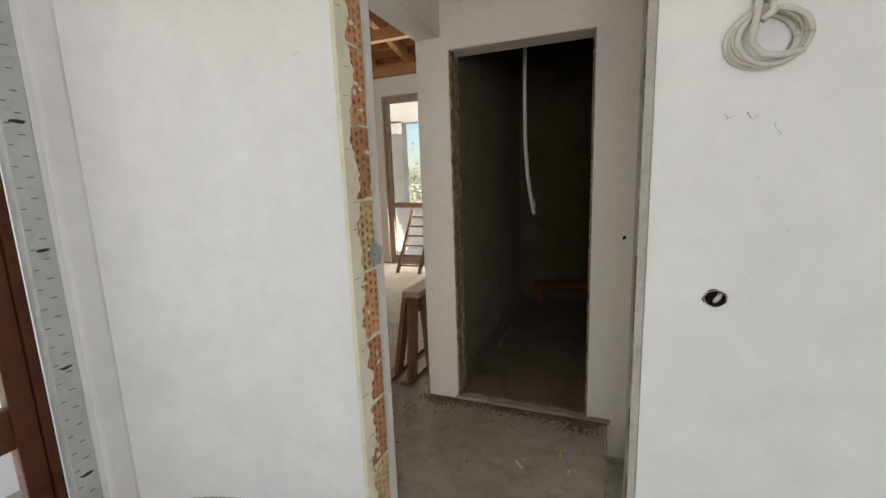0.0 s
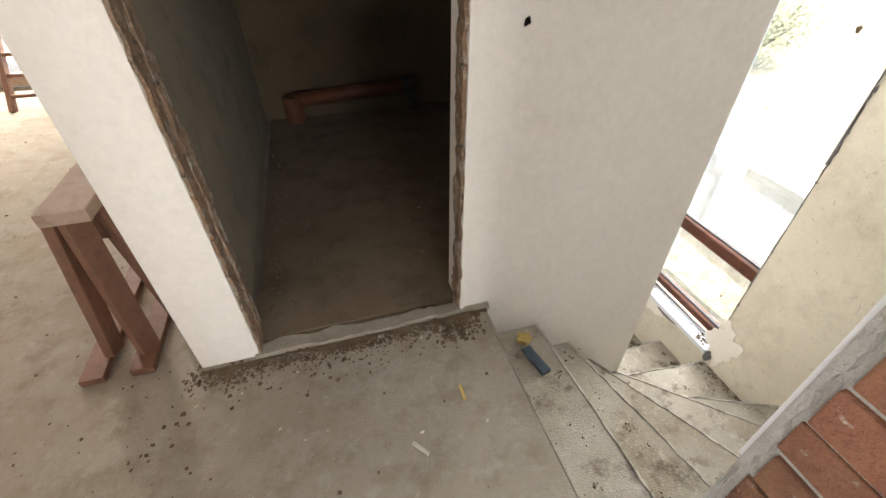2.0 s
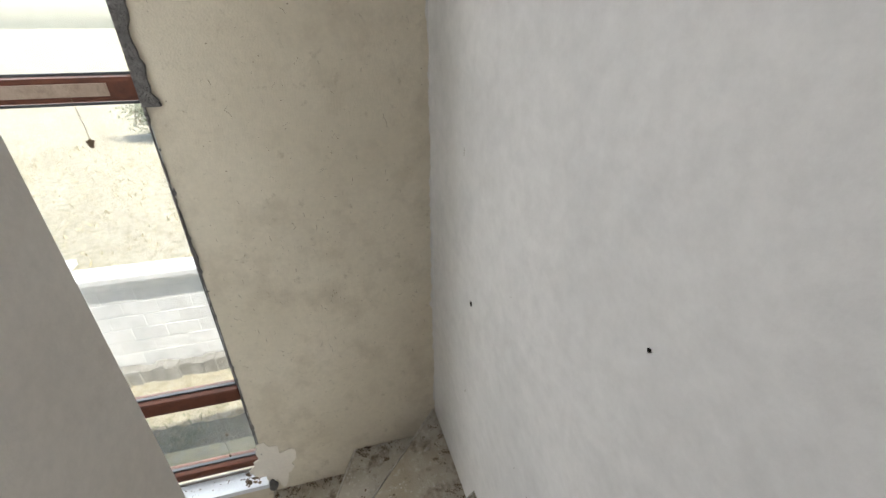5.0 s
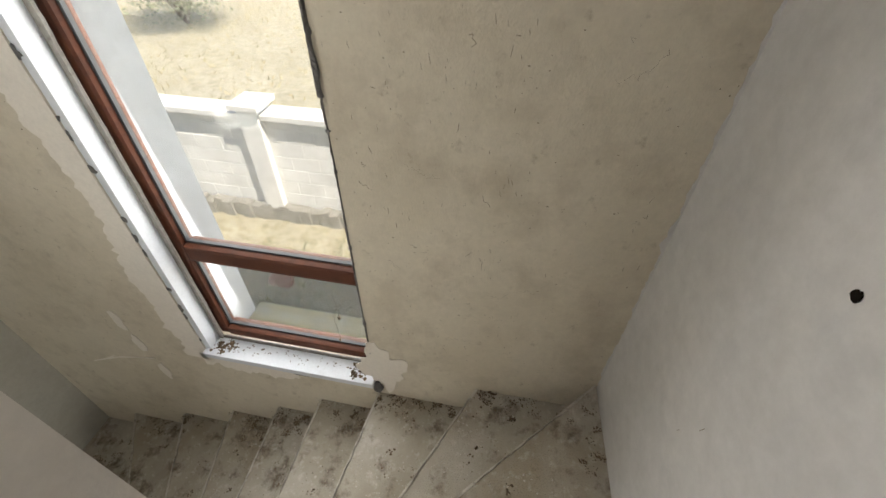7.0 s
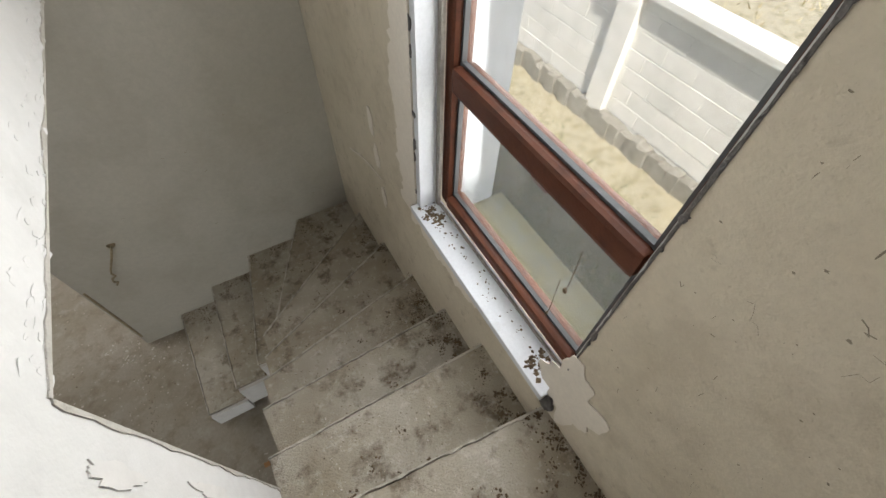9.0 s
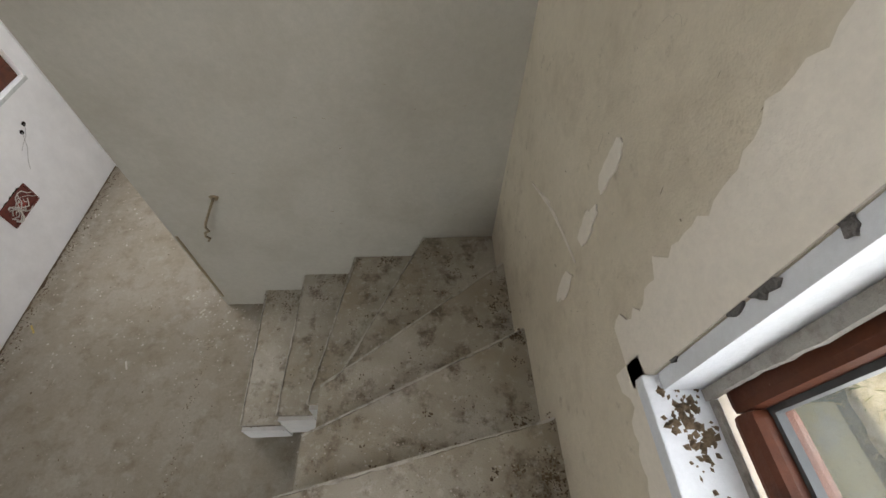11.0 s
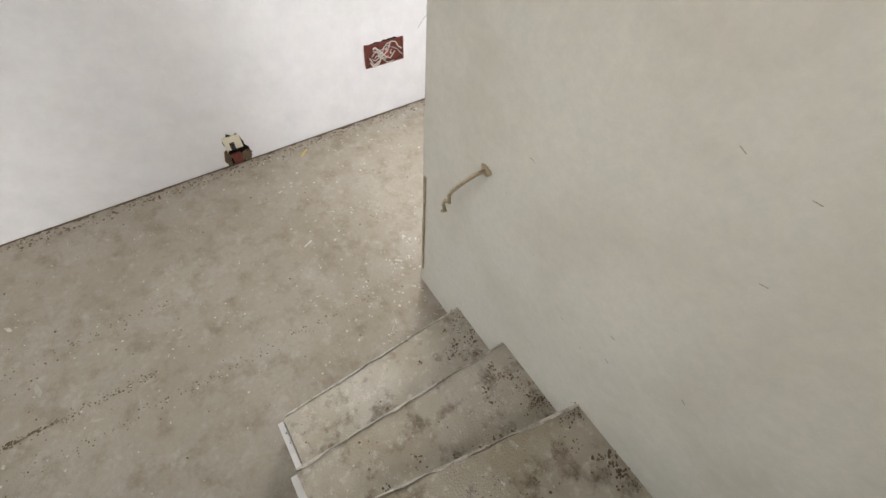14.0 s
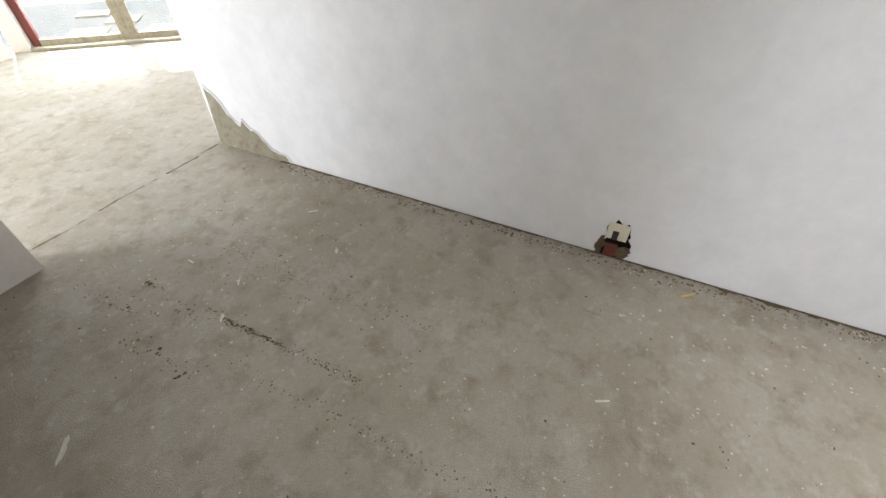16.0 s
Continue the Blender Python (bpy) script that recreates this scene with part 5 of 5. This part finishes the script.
crumbs("floor_dirt", [(-0.12, 0.66, 2.73, 2.80, 0, 420, 0.011), (0.45, 0.68, 2.66, 2.80, 0, 160, 0.012), (-0.36, -0.10, 2.70, 2.81, 0, 120, 0.010), (-0.45, -0.20, 2.30, 2.75, 0, 20, 0.010), (0.28, 0.31, 2.45, 2.6, F, 10, 0.012), (0.29, 0.32, 3.02, 3.2, F, 12, 0.010), (0.44, 0.48, 2.5, 2.62, F, 8, 0.010), (-0.89, -0.80, 2.3, 6.5, F, 500, 0.009), (0.66, 0.72, 2.1, 2.7, -RISE, 30, 0.012), (0.40, 0.50, 2.2, 2.7, F, 24, 0.009), (0.27, 0.40, 2.65, 2.95, F, 24, 0.008), (0.27, 0.33, 2.9, 3.75, F, 200, 0.005), (0.29, 0.31, 3.0, 3.35, F, 80, 0.008), (0.50, 0.62, 2.7, 3.15, F, 40, 0.010), (0.42, 0.50, 3.2, 4.8, F, 160, 0.005), (-0.1, 0.0, 2.6, 3.9, F, 110, 0.005), (-3.1, -0.4, 2.2, 6.2, 0, 260, 0.008), (-0.25, 0.62, 2.62, 2.80, 0, 160, 0.009), (-0.9, 0.8, 2.0, 6.5, F, 200, 0.007), (-0.4, 0.6, 2.3, 3.3, F, 110, 0.006), (-0.95, -0.85, 2.3, 6.5, F, 900, 0.006),
                      (-0.35, 0.65, 2.70, 2.81, 0, 500, 0.006), (-2.6, 0.6, 2.1, 5.0, 0, 260, 0.007), (-0.1, 1.2, 2.9, 4.9, 0.022, 320, 0.008), (-0.13, 0.0, 2.95, 4.9, 0.022, 260, 0.009), (-0.9, -0.3, 2.2, 2.9, 0, 40, 0.009)],
       DIRT, "dark specks and crumbs on the concrete floors", 25)
bm = bmesh.new()
blob(bm, (0.86, 2.745, -RISE + 0.002), X, Y, Z, 0.028, 0.022, 0.022, 4, 0.4)
single("foam_scrap", bm, YELLOWP, "yellow crumb of mounting foam on the step", "scrap")
bm = plank((0.845, 2.70, -RISE + 0.014), (0.875, 2.57, -RISE + 0.012), 0.042, 0.016, r=0.006)
single("plastic_scrap", bm, BLUEP, "crumpled dark blue plastic scrap on the step", "scrap")
rng = random.Random(77)
for i, (x, y, z) in enumerate(((0.33, 5.02, F), (-0.02, 4.62, F), (-0.5, 2.85, F), (0.1, 2.55, F), (0.35, 2.32, 0), (0.5, 2.45, 0), (-0.75, 4.9, F))):
    bm = plank((x, y, z + 0.005), (x + rng.uniform(-0.05, 0.05), y + rng.uniform(0.02, 0.06), z + 0.005), 0.010, 0.006, r=0.001)
    single("wood_chip", bm, YELLOWP if i > 4 else DUST, "small pale wood splinter on the concrete", "splinter", group="splinters")

single("brick_chip", soft_box(1.085, 1.15, 3.725, 3.757, F, F + 0.012, 0.003), RAFTER, "orange brown clay chip on the concrete", "chip")

# paler dust and cement smears on the floors
rng = random.Random(58)
bm = bmesh.new()
for i in range(70):
    x, y, z = rng.uniform(-0.85, 0.75), rng.uniform(1.9, 6.3), F
    if i % 3 == 0:
        x, y, z = rng.uniform(-2.6, 0.6), rng.uniform(2.05, 2.75), 0.0
    a, r = rng.uniform(0, 3.14), rng.uniform(0.004, 0.016)
    u = Vector((math.cos(a), math.sin(a), 0))
    blob(bm, (x, y, z + 0.0003), u, Vector((-u.y, u.x, 0)), Z, r * rng.uniform(0.8, 2.4), r * rng.uniform(0.15, 0.6), 0.0008, i * 0.47, 0.8, 20)
single("dust_smears", bm, surface("cement_dust", (0.375, 0.34, 0.28), (0.42, 0.385, 0.325), (0.33, 0.29, 0.235), (0.5, 0.7), (6.0, 22.0, 120.0), 0.95, 0.4), "pale cement dust smears trodden into the floors", "dust", kind="stuff")

# plaster smears and the joint line of the floor
bm = bmesh.new()
for x, y, a, b, s in ((0.97, 2.95, 0.05, 0.010, 1), (0.1, 2.9, 0.022, 0.005, 3), (-0.3, 3.2, 0.020, 0.007, 4), (0.3, 3.0, 0.025, 0.006, 5)):
    blob(bm, (x, y, F + 0.0005), (0.8, 0.6, 0), (-0.6, 0.8, 0), Z, a, b, 0.002, s, 0.6)
single("plaster_smears", bm, DUST, "dried white plaster smears on the floor", "plaster smears", kind="stuff")
bm = bmesh.new()
for x0, w in ((-0.895, 0.17), (-0.69, 0.26), (-0.36, 0.05), (-0.27, 0.30), (0.10, 0.07), (0.22, 0.20)):
    ragged(bm, (x0, 1.715 + 0.012 * math.sin(x0 * 9), F + 0.0003), X, Y, Z, w, 0.006, 0.014, seed=151 + int(x0 * 50), depth=0.0015, both=True, step=0.012)
single("floor_joint", bm, DIRT, "dark joint and crack lines in the concrete", "floor joint", kind="structure")
bm = bmesh.new()
box(bm, 0.518, 0.530, 5.084, 5.0905, -2.90, -2.22)
single("edge_bead", bm, METAL, "exposed metal corner bead at the wall edge", "trim", kind="structure")

# ---- outside ----
GZ = -3.20
bm = bmesh.new()
bmesh.ops.create_grid(bm, x_segments=2, y_segments=2, size=400)
bmesh.ops.translate(bm, verts=bm.verts[:], vec=(0, 0, GZ))
single("ground", bm, GRASS, "dry straw coloured grass ground", "ground", kind="structure")
fence = thing("fence", "grey concrete block garden wall with capped pillars", "fence")
FX = 5.95
rng = random.Random(8)
blk = mesh_of("block", soft_box(0, 0.16, 0, 0.392, 0, 0.192, 0.006), BLOCK)
for r in range(7):
    for c in range(26):
        ob = new("block", blk)
        ob.parent = fence
        ob.location = (FX + rng.uniform(-0.003, 0.003), 0.4 + c * 0.4 + (0.2 if r % 2 else 0), GZ + 0.25 + r * 0.2)
part("mortar", boxes([(FX + 0.006, FX + 0.15, 0.3, 11.2, GZ + 0.2, GZ + 1.64)]), BLOCK, fence)
bm = bmesh.new()
rng = random.Random(14)
for i in range(70):
    y = 0.3 + i * 0.155
    s = boxes([(FX - 0.13 + rng.uniform(-0.03, 0.03), FX + 0.16, y, y + 0.16, GZ - 0.1, GZ + 0.20 + rng.uniform(0, 0.07))])
    for vv in s.verts:
        vv.co += Vector((rng.uniform(-0.02, 0.02), rng.uniform(-0.02, 0.02), rng.uniform(-0.02, 0.02)))
    me = bpy.data.meshes.new("tmp")
    s.to_mesh(me)
    s.free()
    bm.from_mesh(me)
    bpy.data.meshes.remove(me)
part("footing", bm, STONE, fence, "rough rubble footing")
for y in (2.15, 5.80, 9.45):
    part("pillar", soft_box(FX - 0.10, FX + 0.22, y - 0.14, y + 0.14, GZ + 0.2, GZ + 1.72, 0.008), BLOCK, fence)
    part("pillar_cap", soft_box(FX - 0.17, FX + 0.29, y - 0.21, y + 0.21, GZ + 1.72, GZ + 1.79, 0.01), BLOCK, fence)
for y0, y1 in ((0.3, 2.0), (2.3, 5.65), (5.95, 9.3), (9.6, 11.2)):
    part("coping", soft_box(FX - 0.09, FX + 0.25, y0, y1, GZ + 1.58, GZ + 1.66, 0.01), BLOCK, fence)

# Strip paints the house shadow onto weedy soil, out to the shadow's edge.
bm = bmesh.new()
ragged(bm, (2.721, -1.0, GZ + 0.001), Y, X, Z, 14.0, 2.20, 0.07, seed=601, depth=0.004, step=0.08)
single("weed_shade_bed", bm, LAWN_SHADE, "greenish weedy soil strip along the house wall, darkened as house shadow", "ground", kind="structure")
rng = random.Random(23)
bm = bmesh.new()
for i in range(9000):
    x, y = 2.74 + abs(rng.gauss(0, 1.15)), rng.uniform(1.0, 9.0)
    if x > 5.6 or noise.noise((x * 1.6, y * 1.6, 3.0)) < -0.12:
        continue
    hh, a = rng.uniform(0.02, 0.09), rng.uniform(0, 6.28)
    p, d = Vector((x, y, GZ)), Vector((math.cos(a), math.sin(a), 0)) * rng.uniform(0.004, 0.010)
    bm.faces.new((bm.verts.new(p - d), bm.verts.new(p + d), bm.verts.new(p + Vector((math.cos(a * 3), math.sin(a * 3), 0)) * hh * 0.8 + Z * hh)))
single("weeds", bm, WEED, "low green weeds in the dry ground", "weeds", kind="stuff")
bm = bmesh.new()
tube(bm, [(4.62, 5.14, GZ - 0.05), (4.62, 5.14, GZ + 0.03), (4.60, 5.14, GZ + 0.05)], 0.16, 20)
single("clay_pot", bm, RUST, "round terracotta lid lying in the weeds", "pot", smooth=False)
rng = random.Random(19)
bm = bmesh.new()
for i in range(22000):
    x, y = rng.uniform(3.3, 5.9), rng.uniform(1.0, 9.0)
    if i % 3 == 0:
        x = 6.3 + rng.random() ** 1.5 * 14
        y = rng.uniform(0, 22)
    hh, a = rng.uniform(0.015, 0.075) * (1 if x < 6 else 2), rng.uniform(0, 6.28)
    w = rng.uniform(0.0015, 0.004) * (1 if x < 6 else 6)
    lean = Vector((math.cos(a * 3.1), math.sin(a * 3.1), 0)) * hh * rng.uniform(0.2, 1.1)
    p = Vector((x, y, GZ))
    d = Vector((math.cos(a), math.sin(a), 0)) * w
    bm.faces.new((bm.verts.new(p - d), bm.verts.new(p + d), bm.verts.new(p + lean + Z * hh)))
single("grass", bm, BLADE, "dry yellow grass blades and straw", "grass", kind="stuff")


def bush(name, x, y, w, hgt, seed, label, trunk=0.4, count=1500):
    """A shrub or tree: stems and many small leaf clumps."""
    rng = random.Random(seed)
    ob = thing(name, label, name)
    bm = bmesh.new()
    tips = []
    for i in range(12):
        a, r = rng.uniform(0, 6.28), rng.uniform(0.15, 0.42) * w
        tip = Vector((x + r * math.cos(a), y + r * math.sin(a), GZ + hgt * rng.uniform(0.5, 0.92)))
        mid = Vector((x + r * 0.35 * math.cos(a), y + r * 0.35 * math.sin(a), GZ + hgt * trunk))
        tube(bm, [(x, y, GZ - 0.05), mid, tip], 0.03, 5)
        tips += [tip, mid.lerp(tip, 0.5)]
    part("stems", bm, BARK, ob)
    bm = bmesh.new()
    for i in range(count):
        t = rng.choice(tips)
        d = Vector((rng.gauss(0, 1), rng.gauss(0, 1), rng.gauss(0, 0.8))) * w * 0.13
        p = t + d
        if p.z < GZ + 0.1:
            continue
        s = rng.uniform(0.04, 0.10) * (0.6 + w * 0.12)
        u = Vector((rng.uniform(-1, 1), rng.uniform(-1, 1), rng.uniform(-1, 1))).normalized()
        v = u.orthogonal().normalized()
        bm.faces.new([bm.verts.new(p + q) for q in (u * s, v * s * 0.5, -u * s, -v * s * 0.5)])
    part("crown", bm, LEAF, ob)
    return ob


bush("bush", 15.4, 14.2, 3.6, 2.3, 3, "grey green bush standing in dry grass", 0.3, 5000)
bush("bush", 21.0, 9.0, 3.0, 2.0, 4, "grey green bush in the dry field", 0.3, 4000)
for i, (x, y, w, hh) in enumerate(((-7.0, 24.0, 6.0, 5.5), (-12.0, 27.0, 7.0, 6.0), (-3.0, 30.0, 6.0, 5.0), (-9.0, 34.0, 8.0, 6.5))):
    bush("tree", x, y, w, hh, 10 + i, "leafy green tree beyond the balcony", 0.35, 2200)
